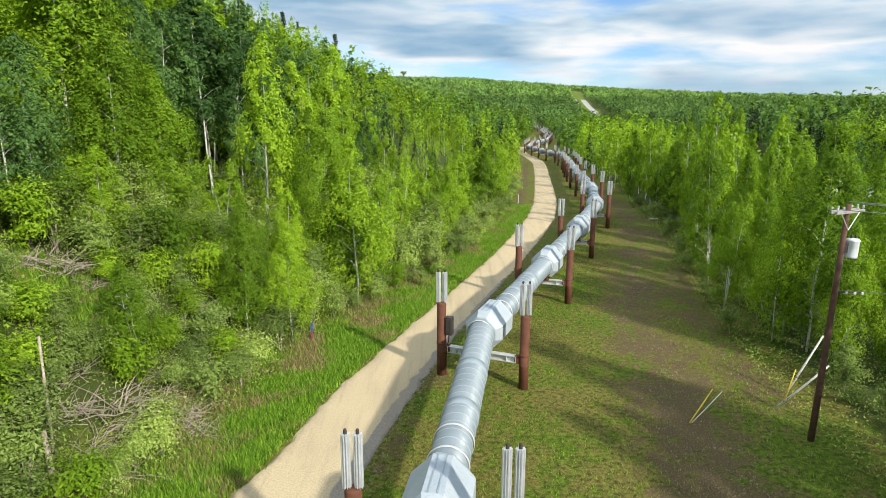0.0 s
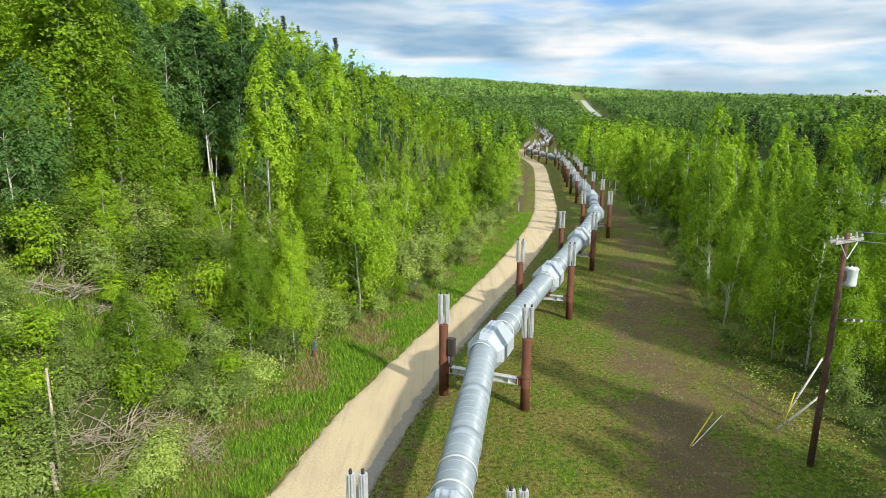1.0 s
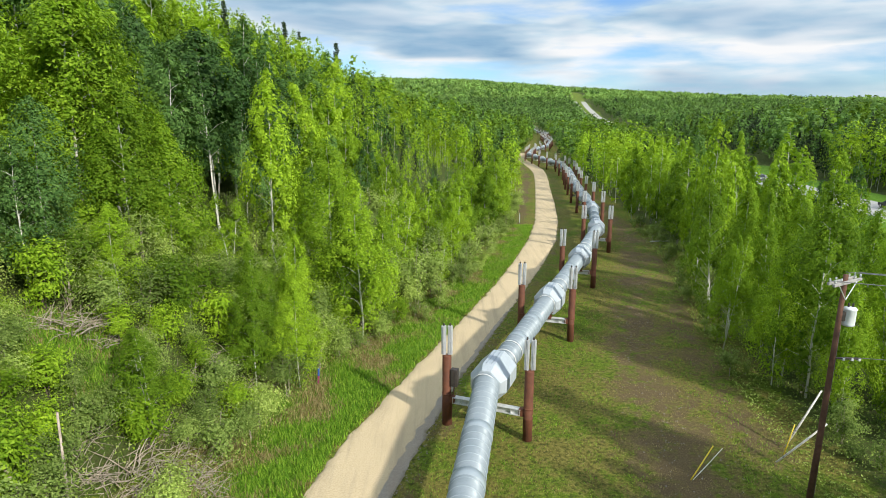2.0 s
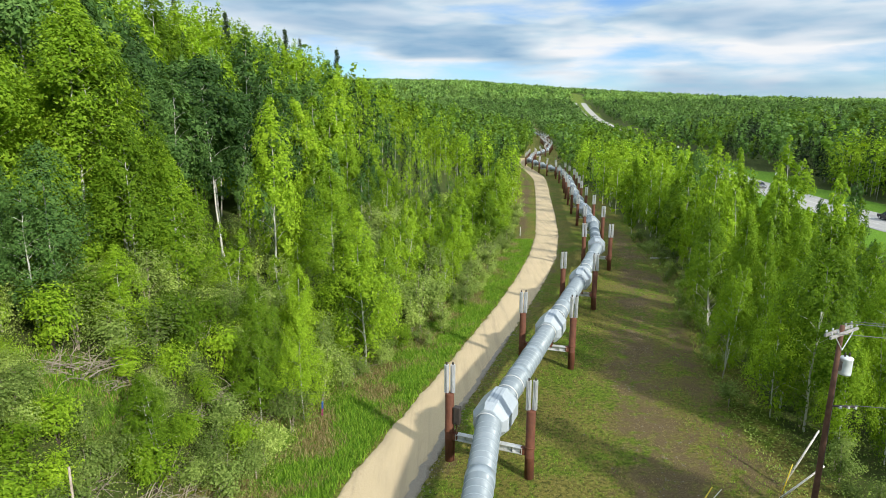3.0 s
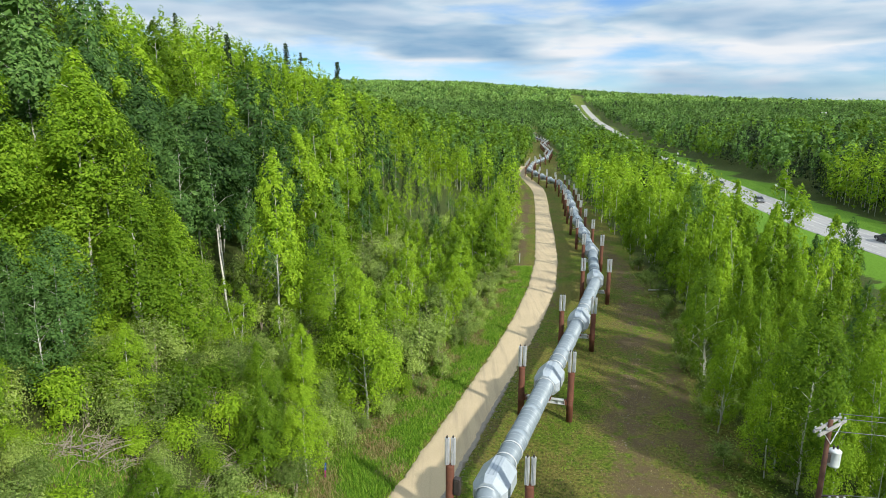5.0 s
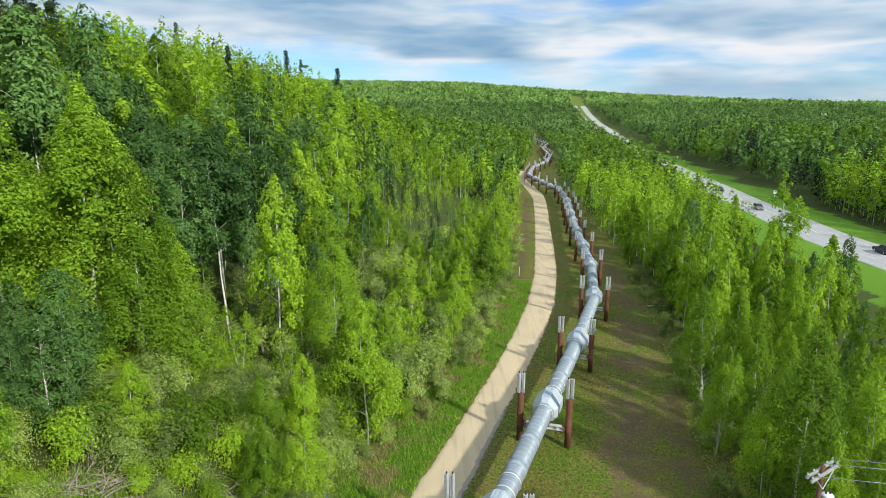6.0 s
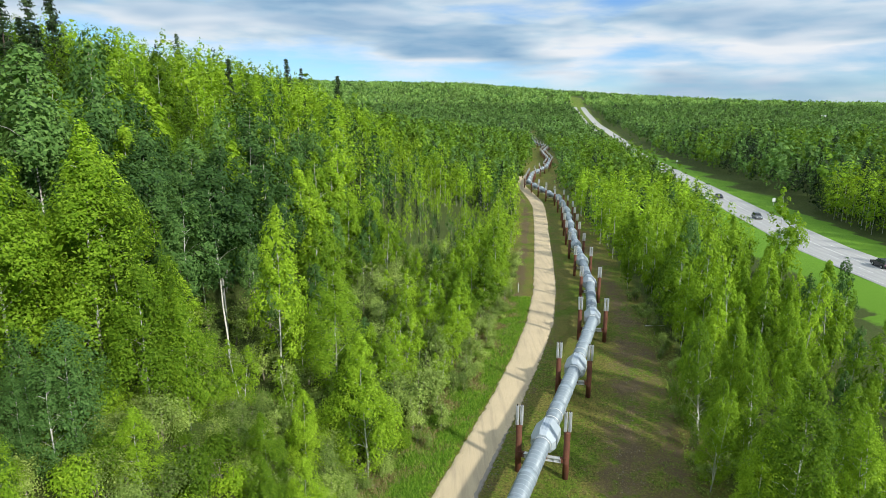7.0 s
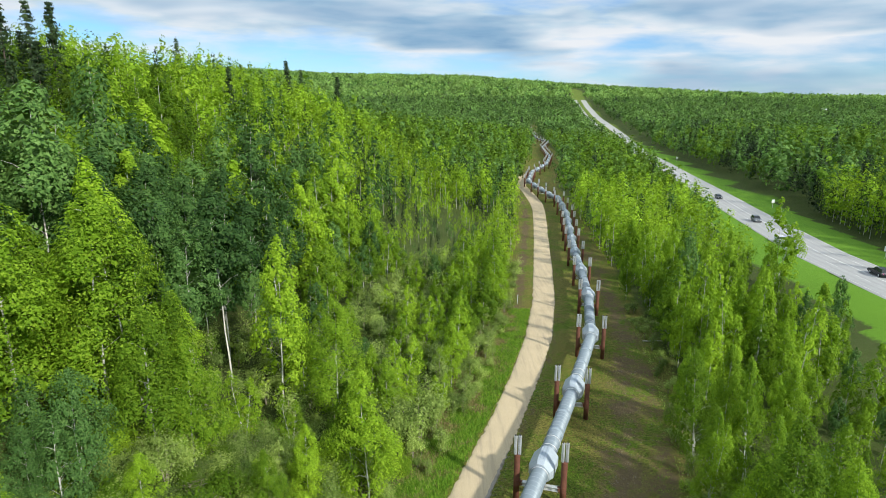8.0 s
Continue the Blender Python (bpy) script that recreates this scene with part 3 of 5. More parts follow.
for (x0, y0), (x1, y1) in zip(FAR_LINE[:-1], FAR_LINE[1:]):
    n = max(1, round(math.hypot(x1 - x0, y1 - y0) / 15.0))
    far_stops += [(x0 + (x1 - x0) * k / n, y0 + (y1 - y0) * k / n) for k in range(1, n + 1)]
for i, (x, y) in enumerate(far_stops):
    px, py = far_stops[i - 1] if i else CENTRES[-1]
    d = Vector((x - px, y - py)).normalized()
    CENTRES.append((x, y))
    POSTS.append(((x - d.y * 1.5, y + d.x * 1.5), (x + d.y * 1.5, y - d.x * 1.5)))


def lathe(profile, sides):
    """Vertices and faces turned about z from (radius, height) pairs."""
    vs, fs = [], []
    for r, z in profile:
        for k in range(sides):
            w = 2 * math.pi * k / sides
            vs.append((r * math.cos(w), r * math.sin(w), z))
    for i in range(len(profile) - 1):
        for k in range(sides):
            q = (k + 1) % sides
            fs.append((i * sides + k, i * sides + q, (i + 1) * sides + q, (i + 1) * sides + k))
    fs.append(tuple(range(sides))[::-1])
    fs.append(tuple(range((len(profile) - 1) * sides, len(profile) * sides)))
    return vs, fs


POST_H, FIN_H = 3.85, 1.56
post_mesh = mesh_of("post", *lathe([(0.245, -0.5), (0.245, 1.2), (0.25, 1.22), (0.25, 1.26), (0.238, 1.28), (0.238, POST_H - 0.05), (0.21, POST_H), (0.06, POST_H + 0.03)], 18), RUST, True)


def radiator_mesh():
    """A finned heat pipe: a round core with upright radial fins."""
    outline = []
    for k in range(10):
        w = math.pi * 2 * k / 10
        for r, dw in ((0.05, -0.22), (0.130, -0.06), (0.130, 0.06), (0.05, 0.22)):
            outline.append((r * math.cos(w + dw), r * math.sin(w + dw)))
    n = len(outline)
    vs = [(x, y, z) for z in (0.04, FIN_H + 0.06) for x, y in outline]
    fs = [(k, (k + 1) % n, n + (k + 1) % n, n + k) for k in range(n)] + [tuple(range(n))[::-1], tuple(range(n, 2 * n))]
    return mesh_of("radiator", vs, fs, ALU)


def tip_mesh():
    return mesh_of("tip", *lathe([(0.05, 0), (0.05, 0.10), (0.035, 0.14), (0.012, 0.15)], 10), DARKSTEEL)


RADIATOR, TIP = radiator_mesh(), tip_mesh()
collar_mesh = mesh_of("collar", *lathe([(0.19, 0), (0.27, 0.03), (0.27, 0.09), (0.20, 0.12)], 16), RUST)


def beam_mesh(length):
    """A wide-flange steel crossbeam with stiffener plates at its ends."""
    bm = bmesh.new()
    h = length / 2
    for lo, hi in (((-h, -0.17, -0.17), (h, 0.17, -0.14)), ((-h, -0.17, 0.14), (h, 0.17, 0.17)), ((-h, -0.012, -0.14), (h, 0.012, 0.14))):
        add_box(bm, lo, hi)
    for s in (-h + 0.02, -h + 0.5, h - 0.5, h - 0.02):
        add_box(bm, (s - 0.012, -0.165, -0.139), (s + 0.012, 0.165, 0.139))
    return bm_mesh("crossbeam", bm, GALV)


def shoe_mesh():
    """The sliding shoe under the pipe: plate, two webs and a curved saddle."""
    bm = bmesh.new()
    add_box(bm, (-0.42, -0.5, 0.0), (0.42, 0.5, 0.04))
    for s in (-0.28, 0.28):
        add_box(bm, (s - 0.02, -0.42, 0.04), (s + 0.02, 0.42, 0.42))
    for k in range(7):
        w = -0.66 + 0.22 * k
        m = Matrix.Translation((0.71 * math.sin(w), 0, 0.99 - 0.71 * math.cos(w))) @ Matrix.Rotation(-w, 4, "Y") @ Matrix.Diagonal((0.19, 0.9, 0.03, 1))
        bmesh.ops.create_cube(bm, size=1, matrix=m)
    return bm_mesh("shoe", bm, RUST)


SHOE = shoe_mesh()
BEAM_Z = PIPE_Z - PIPE_R - 0.36 - 0.17
bracket_mesh = box_mesh("bracket", (-0.14, -0.14, -0.2), (0.14, 0.14, 0.2), RUST, 0.02)


def support(i, left, right):
    """Two rusty upright posts with finned coolers on top and a beam between them."""
    lx, ly = left
    rx, ry_ = right
    cx, cy = (lx + rx) / 2, (ly + ry_) / 2
    gz = float(corridor_z(cy))
    turn = math.atan2(ry_ - ly, rx - lx)
    root = thing("pipeline_support", "rust-brown steel twin-post pipe support with silver finned tops", "pipe support", "supports along the pipeline", Matrix.Translation((cx, cy, gz)) @ Matrix.Rotation(turn, 4, "Z"))
    span = math.hypot(rx - lx, ry_ - ly)
    r = random.Random(100 + i)
    for s in (-1, 1):
        tall = r.uniform(-0.12, 0.12)
        post = part("post", post_mesh, root, at=Matrix.Translation((s * span / 2, 0, tall)))
        part("collar", collar_mesh, post, at=Matrix.Translation((0, 0, BEAM_Z + 0.22 - tall)))
        for f in (-0.165, 0.165):
            rad = part("radiator", RADIATOR, root, "silver finned heat pipe", at=Matrix.Translation((s * span / 2, 0, POST_H + tall)) @ Matrix.Rotation(-turn, 4, "Z") @ Matrix.Translation((f, 0, 0)))
            part("tip", TIP, rad, at=Matrix.Translation((0, 0, FIN_H + 0.06)))
        part("bracket", bracket_mesh, root, at=Matrix.Translation((s * (span / 2 - 0.33), 0, BEAM_Z)))
    part("crossbeam", beam_mesh(span - 0.75), root, "pale galvanised crossbeam", at=Matrix.Translation((0, 0, BEAM_Z)))
    part("shoe", SHOE, root, at=Matrix.Translation((0, 0, BEAM_Z + 0.175)))
    return root


near_support = None
for i, (a, b) in enumerate(POSTS):
    made = support(i, a, b)
    if i == 3:
        near_support = made

# a dark junction box hangs on the road-side post of one support
span3 = math.hypot(4.12, 1.65)
jb = bmesh.new()
add_box(jb, (0.24, -0.16, 2.28), (0.62, 0.16, 3.25), 0.02)
add_box(jb, (0.30, -0.185, 2.36), (0.56, -0.155, 3.16), 0.01)
box = part("junction_box", bm_mesh("junction_box", jb, DARKSTEEL), near_support, "dark brown metal junction box on the post", at=Matrix.Translation((-span3 / 2, 0, 0)))
part("conduit", mesh_of("conduit", *tube([(0.40, 0.05, 2.30), (0.38, 0.05, 1.9), (0.30, 0.02, 1.6), (0.27, 0, 0.2), (0.27, 0, -0.3)], [0.03] * 5, 8), RUST, True), box)

pipeline = thing("pipeline", "large silver-grey insulated metal pipeline zigzagging on raised supports", "pipeline")
path3 = [Vector((x, y, float(corridor_z(y)) + PIPE_Z)) for x, y in CENTRES]


def along(a, b):
    """A frame whose y axis runs from a to b."""
    y = (b - a).normalized()
    x = y.cross(Vector((0, 0, 1))).normalized()
    return Matrix.Translation(a) @ Matrix((x, y, x.cross(y))).transposed().to_4x4()


def ring(radius, y0, y1, sides=36):
    """A short hollow band about the y axis, with chamfered edges."""
    prof = [(radius - 0.02, y0), (radius, y0 + 0.012), (radius, y1 - 0.012), (radius - 0.02, y1)]
    vs, fs = [], []
    for r, y in prof:
        for k in range(sides):
            w = 2 * math.pi * k / sides
            vs.append((r * math.cos(w), y, r * math.sin(w)))
    for i in range(len(prof) - 1):
        for k in range(sides):
            q = (k + 1) % sides
            fs.append((i * sides + k, (i + 1) * sides + k, (i + 1) * sides + q, i * sides + q))
    return vs, fs


BAND_MESH = mesh_of("band", *ring(PIPE_R + 0.016, -0.022, 0.022), BAND, True)
COLLAR_MESH = mesh_of("wide_collar", *ring(PIPE_R + 0.03, -0.26, 0.26), BAND, True)
STRAP_MESH = mesh_of("strap", *ring(PIPE_R + 0.05, -0.05, 0.05), GALV, True)


def pipe_mesh(length, ends, sides):
    """One span of jacketed pipe: sheet courses that lap over one another."""
    n = max(2, round(length / (0.42 if sides > 20 else 1.05)))
    pts, rad = [], []
    for k in range(n):
        y0, y1 = length * k / n, length * (k + 1) / n
        pts += [(0, y0, 0), (0, y1, 0)]
        rad += [PIPE_R + 0.008, PIPE_R - 0.004]
    return mesh_of("pipe_segment", *tube(pts, rad, sides, ends), JACKET, True)


def sleeve_mesh():
    """The faceted insulation box round an anchor: eight flat sides, tapered ends, seam on top."""
    prof = [(-1.42, 0.80), (-1.40, 0.86), (-0.95, 1.10), (0.95, 1.10), (1.40, 0.86), (1.42, 0.80)]
    corners = [(-0.28, 0.92), (0.28, 0.92), (0.90, 0.28), (0.90, -0.39), (0.50, -0.80), (-0.50, -0.80), (-0.90, -0.39), (-0.90, 0.28)]
    vs, fs = [], []
    for y, s in prof:
        for cx, cz in corners:
            vs.append((cx * s, y, cz * s))
    for i in range(len(prof) - 1):
        for k in range(8):
            q = (k + 1) % 8
            fs.append((i * 8 + k, (i + 1) * 8 + k, (i + 1) * 8 + q, i * 8 + q))
    fs += [tuple(range(8)), tuple(range(40, 48))[::-1]]
    return mesh_of("sleeve", vs, fs, SLEEVE)


SLEEVE_MESH = sleeve_mesh()
seam = bmesh.new()
for s in (-0.13, 0.13):
    add_box(seam, (s - 0.02, -0.93, 0.995), (s + 0.02, 0.93, 1.035))
SEAM_MESH = bm_mesh("seam", seam, BAND)
for i, (a, b) in enumerate(zip(path3[:-1], path3[1:])):
    m = along(a, b)
    L = (b - a).length
    seg = part("pipe_segment", pipe_mesh(L, i == 0, 40 if a.y < 90 else 16), pipeline, at=m)
    if a.y < 125:
        n = round(L / (0.55 if a.y < 60 else 1.05))
        for k in range(1, n):
            y = L * k / n
            if 2.9 < y < L - 0.6:
                part("band", BAND_MESH, seg, at=Matrix.Translation((0, y, 0)))
        for y in (L * 0.42, L * 0.66):
            part("wide_collar", COLLAR_MESH, seg, at=Matrix.Translation((0, y, 0)))
        for y in (-0.35, 3.2, 4.6):
            part("strap", STRAP_MESH, seg, at=Matrix.Translation((0, y, 0)))
    sl = part("sleeve", SLEEVE_MESH, pipeline, "faceted pale grey sleeve box round the pipe", at=m @ Matrix.Translation((0, 1.25, 0)))
    part("seam", SEAM_MESH, sl)
    elbow = bmesh.new()
    bmesh.ops.create_uvsphere(elbow, u_segments=24, v_segments=12, radius=PIPE_R + 0.006)
    part("elbow", bm_mesh("elbow", elbow, JACKET, True), pipeline, at=Matrix.Translation(b))


# ---- trees and shrubs ----
def leaf_tris(centres, out, size, rs, squash=1.0, up=0.5, loose=0.42):
    """Small leaf sprays, one per centre, turned at random but leaning outward and up."""
    n = len(centres)
    nrm = rs.normal(size=(n, 3)) * loose + out * 1.25 + np.array([0, 0, up])
    nrm /= np.linalg.norm(nrm, axis=1, keepdims=True) + 1e-9
    t = rs.normal(size=(n, 3)) + np.array([0, 0, -0.4])
    u = np.cross(nrm, t)
    u /= np.linalg.norm(u, axis=1, keepdims=True) + 1e-9
    v = np.cross(nrm, u)
    s = (size * rs.uniform(0.6, 1.3, size=n))[:, None]
    k = rs.uniform(-0.5, 0.5, size=n)[:, None]
    return np.stack([centres - v * s, centres + u * s * 0.8 * squash + v * s * k, centres - u * s * 0.5 * squash + v * s * 0.8], 1)


def heart_tris(c, out, count, size, pull, rs):
    """Coarser inner foliage behind the outer leaves, so that a crown is not seen through."""
    i = rs.choice(len(c), size=count)
    p = c[i] * np.array([pull, pull, 0.97])
    s = np.minimum(size, 0.10 + 0.45 * np.hypot(p[:, 0], p[:, 1]))
    return leaf_tris(p, out[i], s, rs, up=0.3, loose=0.3)


def limb_points(base, direction, length, rs, droop, n=5):
    p, d, out = np.array(base, float), np.array(direction, float), []
    for _ in range(n):
        out.append(p.copy())
        p = p + d * length / (n - 1)
        d = d + rs.normal(size=3) * 0.13 + np.array([0, 0, -droop])
        d /= np.linalg.norm(d)
    return np.array(out)


def crown_profile(h, widest):
    """Relative half-width of a crown at the share h of its height."""
    return (np.clip(h, 0, 1) / widest) ** 0.55 if h < widest else ((1 - h) / (1 - widest)) ** 0.78 if h < 1 else 0.0


def broadleaf(height, spread, low, limbs, leaves, size, seed, rise=0.6, droop=0.02, forks=1, lean=0.03, top=0.35, fuzz=0.33, sides=6, trunk_r=0.011):
    """Trunk and limbs as tubes, and leaf quads hung along the limbs. Returns (verts, faces), quads."""
    rs = np.random.RandomState(seed)
    tubes, stations = [], []
    for f in range(forks):
        a = rs.uniform(0, 6.28)
        off = 0.0 if forks == 1 else 0.12 * height * rs.uniform(0.5, 1)
        hgt = height * (1 if f == 0 else rs.uniform(0.75, 0.98))
        zs = np.linspace(0, 1, 8)
        wob = np.cumsum(rs.normal(size=(8, 2)) * lean * height * 0.12, 0)
        tr = np.stack([wob[:, 0] + math.cos(a) * off * zs ** 0.8, wob[:, 1] + math.sin(a) * off * zs ** 0.8, zs * hgt], 1)
        tr[0, :2] *= 0.3
        tr[0, 2] = -0.4
        rad = trunk_r * height * (1 - zs * 0.88) * (1 if f == 0 else 0.8)
        tubes.append(tube(tr, rad, sides))
        for k in range(limbs):
            h = low + (0.97 - low) * (k + rs.uniform(0, 0.9)) / limbs
            base = np.array([np.interp(h, zs, tr[:, 0]), np.interp(h, zs, tr[:, 1]), h * hgt])
            env = max(0.10, crown_profile((h - low) / (1 - low), top))
            w = k * 2.4 + rs.uniform(-0.5, 0.5)
            ln = spread * env * rs.uniform(0.65, 1.2)
            pts = limb_points(base, np.array([math.cos(w), math.sin(w), rise]) / math.hypot(1, rise), ln, rs, droop)
            tubes.append(tube(pts[::2], np.linspace(0.20, 0.05, 3) * trunk_r * height, 3, False))
            stations.append((pts, ln))
        tip = np.array([tr[-1] - (tr[-1] - tr[-2]) * q for q in np.linspace(0.9, 0, 5)])
        stations.append((tip, spread * 0.35))
    weight = np.array([s[1] for s in stations]) ** 1.3
    P = np.array([s[0] for s in stations])
    # leaves hang in flat sprays along the limbs, with gaps between the sprays
    k = max(20, leaves // 13)
    limb = rs.choice(len(stations), size=k, p=weight / weight.sum())
    q = rs.uniform(0.22, 1.0, size=k) ** 0.75 * 3.999
    i0 = q.astype(int)
    spray = P[limb, i0] + (P[limb, np.minimum(i0 + 1, 4)] - P[limb, i0]) * (q - i0)[:, None]
    spray = spray + rs.normal(size=(k, 3)) * np.array([fuzz, fuzz, fuzz * 0.6])
    reach = rs.uniform(0.6, 1.3, size=k)
    own = rs.randint(k, size=leaves)
    c = spray[own] + rs.normal(size=(leaves, 3)) * np.array([1, 1, 0.6]) * (reach[own] * fuzz * 0.7)[:, None]
    mid = np.array([c[:, 0].mean(), c[:, 1].mean(), height * 0.4])
    out = c - mid
    out /= np.linalg.norm(out, axis=1, keepdims=True) + 1e-9
    return join(*tubes), np.concatenate([leaf_tris(c, out, size, rs), heart_tris(c, out, leaves // 4, size * 1.5, 0.66, rs)])


def puffs_of_leaves(height, spread, low, leaves, size, count, widest, rs, sharp=0.70, round_=0.25, gaps=0.0):
    """Leaves on many small bulging sprays that cover a crown; returns corners of the outer and of the inner leaves."""
    h = (np.arange(count) + rs.uniform(0, 1, size=count)) / count
    h = np.where(h < 0.97, h ** 0.92, h)
    w = np.arange(count) * 2.3999 + rs.uniform(-0.6, 0.6, size=count)
    prof = np.where(h < widest, 0.35 + 0.65 * (h / widest) ** 0.7, ((1 - h) / (1 - widest)).clip(0, 1) ** sharp)
    lobe = rs.uniform(0, 6.28, size=3)
    ragged = 1 + 0.16 * np.sin(2 * w + 5 * h + lobe[0]) + 0.14 * np.sin(3 * w - 11 * h + lobe[1]) + rs.normal(size=count) * 0.15
    pr = (spread * round_ * (0.45 + 0.75 * prof)) * rs.uniform(0.7, 1.3, size=count)
    r = np.maximum(spread * prof * ragged - pr * 0.55, 0.0)
    centre = np.stack([r * np.cos(w), r * np.sin(w), (low + (1 - low) * h) * height - 0.3 * pr], 1)
    out = np.stack([np.cos(w), np.sin(w), 0.25 + 1.2 * (h - 0.3).clip(0, 1)], 1)
    # a few sprays are missing, and the stem shows through there
    bare = (rs.uniform(0, 1, size=count) < gaps * (1 - 0.7 * h)) | (np.sin(w + lobe[2]) * np.sin(7 * h + lobe[0]) > 1.0 - gaps * 0.9)
    share = np.where(bare, 0.02, 1.0) * pr ** 2 * (0.22 + 0.78 * smoothstep(0.0, 0.35, h))
    own = rs.choice(count, size=leaves, p=share / share.sum())
    d = rs.normal(size=(leaves, 3)) + out[own] * 0.85 + np.array([0, 0, 0.35])
    d /= np.linalg.norm(d, axis=1, keepdims=True)
    c = centre[own] + d * (pr[own] * (1.16 - np.abs(rs.normal(size=leaves)) * 0.40))[:, None] * np.array([1, 1, 1.25])
    outer = leaf_tris(c, d * 0.9 + out[own] * 0.35, size, rs, up=0.30, loose=0.46)
    k = max(10, leaves // 16)
    j = rs.choice(count, size=k, p=share / share.sum())
    inner = leaf_tris(centre[j] * np.array([0.72, 0.72, 0.97]), out[j], np.minimum(pr[j] * 0.9, size * 2.8), rs, up=0.2, loose=0.3)
    return outer, inner


def birch(height, spread, low, leaves, size, seed, stems=1, widest=0.34, trunk_r=0.0072, puffs=120, sharp=0.70, gaps=0.34):
    """A white stem, rising limbs, and a pointed crown built of small bulging sprays of leaves."""
    rs = np.random.RandomState(seed)
    tubes, tris = [], []
    for f in range(stems):
        a, off = rs.uniform(0, 6.28), (0.0 if stems == 1 else 0.11 * height)
        hgt = height * (1 if f == 0 else rs.uniform(0.78, 0.95))
        zs = np.linspace(0, 1, 8)
        wob = np.cumsum(rs.normal(size=(8, 2)) * 0.005 * height, 0)
        tr = np.stack([wob[:, 0] + math.cos(a) * off * zs, wob[:, 1] + math.sin(a) * off * zs, zs * hgt], 1)
        tr[0] = (0, 0, -0.4)
        tubes.append(tube(tr, trunk_r * height * (1 - zs * 0.93) * (1 if f == 0 else 0.8), 6))
        own = spread * (0.78 if stems > 1 else 1.0)
        for k in range(20):
            h = low + (0.95 - low) * (k + rs.uniform(0, 0.9)) / 20
            w, ln = k * 2.4 + rs.uniform(-0.5, 0.5), own * crown_profile((h - low) / (1 - low), widest) * rs.uniform(0.6, 1.02) + 0.1
            q = np.array([0.0, 0.5, 0.9])
            z0 = max(h * hgt - 0.4 * ln, 0.3)
            x0, y0 = np.interp(z0, tr[:, 2], tr[:, 0]), np.interp(z0, tr[:, 2], tr[:, 1])
            tubes.append(tube(np.stack([x0 + math.cos(w) * ln * q, y0 + math.sin(w) * ln * q, z0 + ln * (1.1 * q - 0.5 * q * q)], 1), np.array([0.20, 0.12, 0.05]) * trunk_r * height, 3, False))
        for part_ in puffs_of_leaves(hgt, own, low, leaves // stems, size, puffs // stems, widest, rs, sharp, gaps=gaps):
            # the crown follows the bends of its stem
            shift = np.stack([np.interp(part_[:, :, 2], tr[:, 2], tr[:, 0]), np.interp(part_[:, :, 2], tr[:, 2], tr[:, 1]), np.zeros(part_.shape[:2])], -1)
            tris.append(part_ + shift)
    return join(*tubes), np.concatenate(tris)


def spruce(height, radius, whorls, seed, leaf, per):
    """A spire: straight trunk, sagging whorled boughs, tufts of needles along each bough."""
    rs = np.random.RandomState(seed)
    tubes = [tube([(0, 0, -0.4), (0.05, 0.02, height * 0.5), (0, 0, height)], [0.011 * height, 0.007 * height, 0.01], 6)]
    cs, outs = [], []
    for k in range(whorls):
        h = 0.08 + 0.9 * k / whorls
        reach = radius * (1 - h) ** 0.85 * rs.uniform(0.75, 1.15) + 0.12
        for j in range(6):
            w = rs.uniform(0, 6.28)
            ln = reach * rs.uniform(0.6, 1.1)
            pts = limb_points((0, 0, h * height), (math.cos(w), math.sin(w), -0.1), ln, rs, 0.05)
            pts[-1, 2] += 0.1
            s = rs.uniform(0.1, 1, size=per)
            i0 = np.minimum((s * 4).astype(int), 3)
            c = pts[i0] + (pts[i0 + 1] - pts[i0]) * (s * 4 - i0)[:, None] + rs.normal(size=(per, 3)) * np.array([0.10, 0.10, 0.06])
            cs.append(c)
            outs.append(np.repeat([[math.cos(w), math.sin(w), 0.2]], per, 0))
    c, o = np.concatenate(cs), np.concatenate(outs)
    return join(*tubes), leaf_tris(c, o, leaf, rs, 0.55)


def twig_tangle(spread, height, n, seed):
    """Bare grey stems, some upright, most arched over and fallen across one another."""
    rs = np.random.RandomState(seed)
    tubes = []
    for k in range(n):
        w = rs.uniform(0, 6.28)
        base = (rs.normal() * spread * 0.45, rs.normal() * spread * 0.45, rs.uniform(-0.1, 0.3))
        up = rs.uniform(0.7, 1.4) if k % 4 == 0 else rs.uniform(0.05, 0.6)
        d = np.array([math.cos(w), math.sin(w), up])
        pts = limb_points(base, d / np.linalg.norm(d), height * rs.uniform(0.35, 1.0), rs, 0.12)
        tubes.append(tube(pts, np.linspace(rs.uniform(0.018, 0.05), 0.008, 5), 3, False))
    return join(*tubes)


def tree_thing(name, label, category, group, wood, wood_mat, quads, leaf_mat, trunk_name="trunk"):
    root = thing(name, label, category, group)
    part(trunk_name, mesh_of(trunk_name, *wood, wood_mat, True), root)
    if quads is not None:
        part("crown", soup("crown", quads, 3, leaf_mat), root)
    return root


KINDS = {}


def kind(key, *templates):
    KINDS[key] = list(templates)


BIRCH_LABEL = "slender paper birch with white bark and fresh yellow-green leaves"
ASPEN_LABEL = "tall aspen with pale bare stem and dull blue-green leaves"
TALL = {}


def birches(key, label, name, leaf, sizes, low, leaves, size, **more):
    TALL[key] = [v[0] for v in sizes]
    kind(key, *[tree_thing(name, label, "tree", "trees of the wood", *(lambda w, q: (w, BARK_BIRCH, q, leaf))(*birch(h, s, low, leaves, size, sd, stems=f, **more))) for h, s, sd, f in sizes])


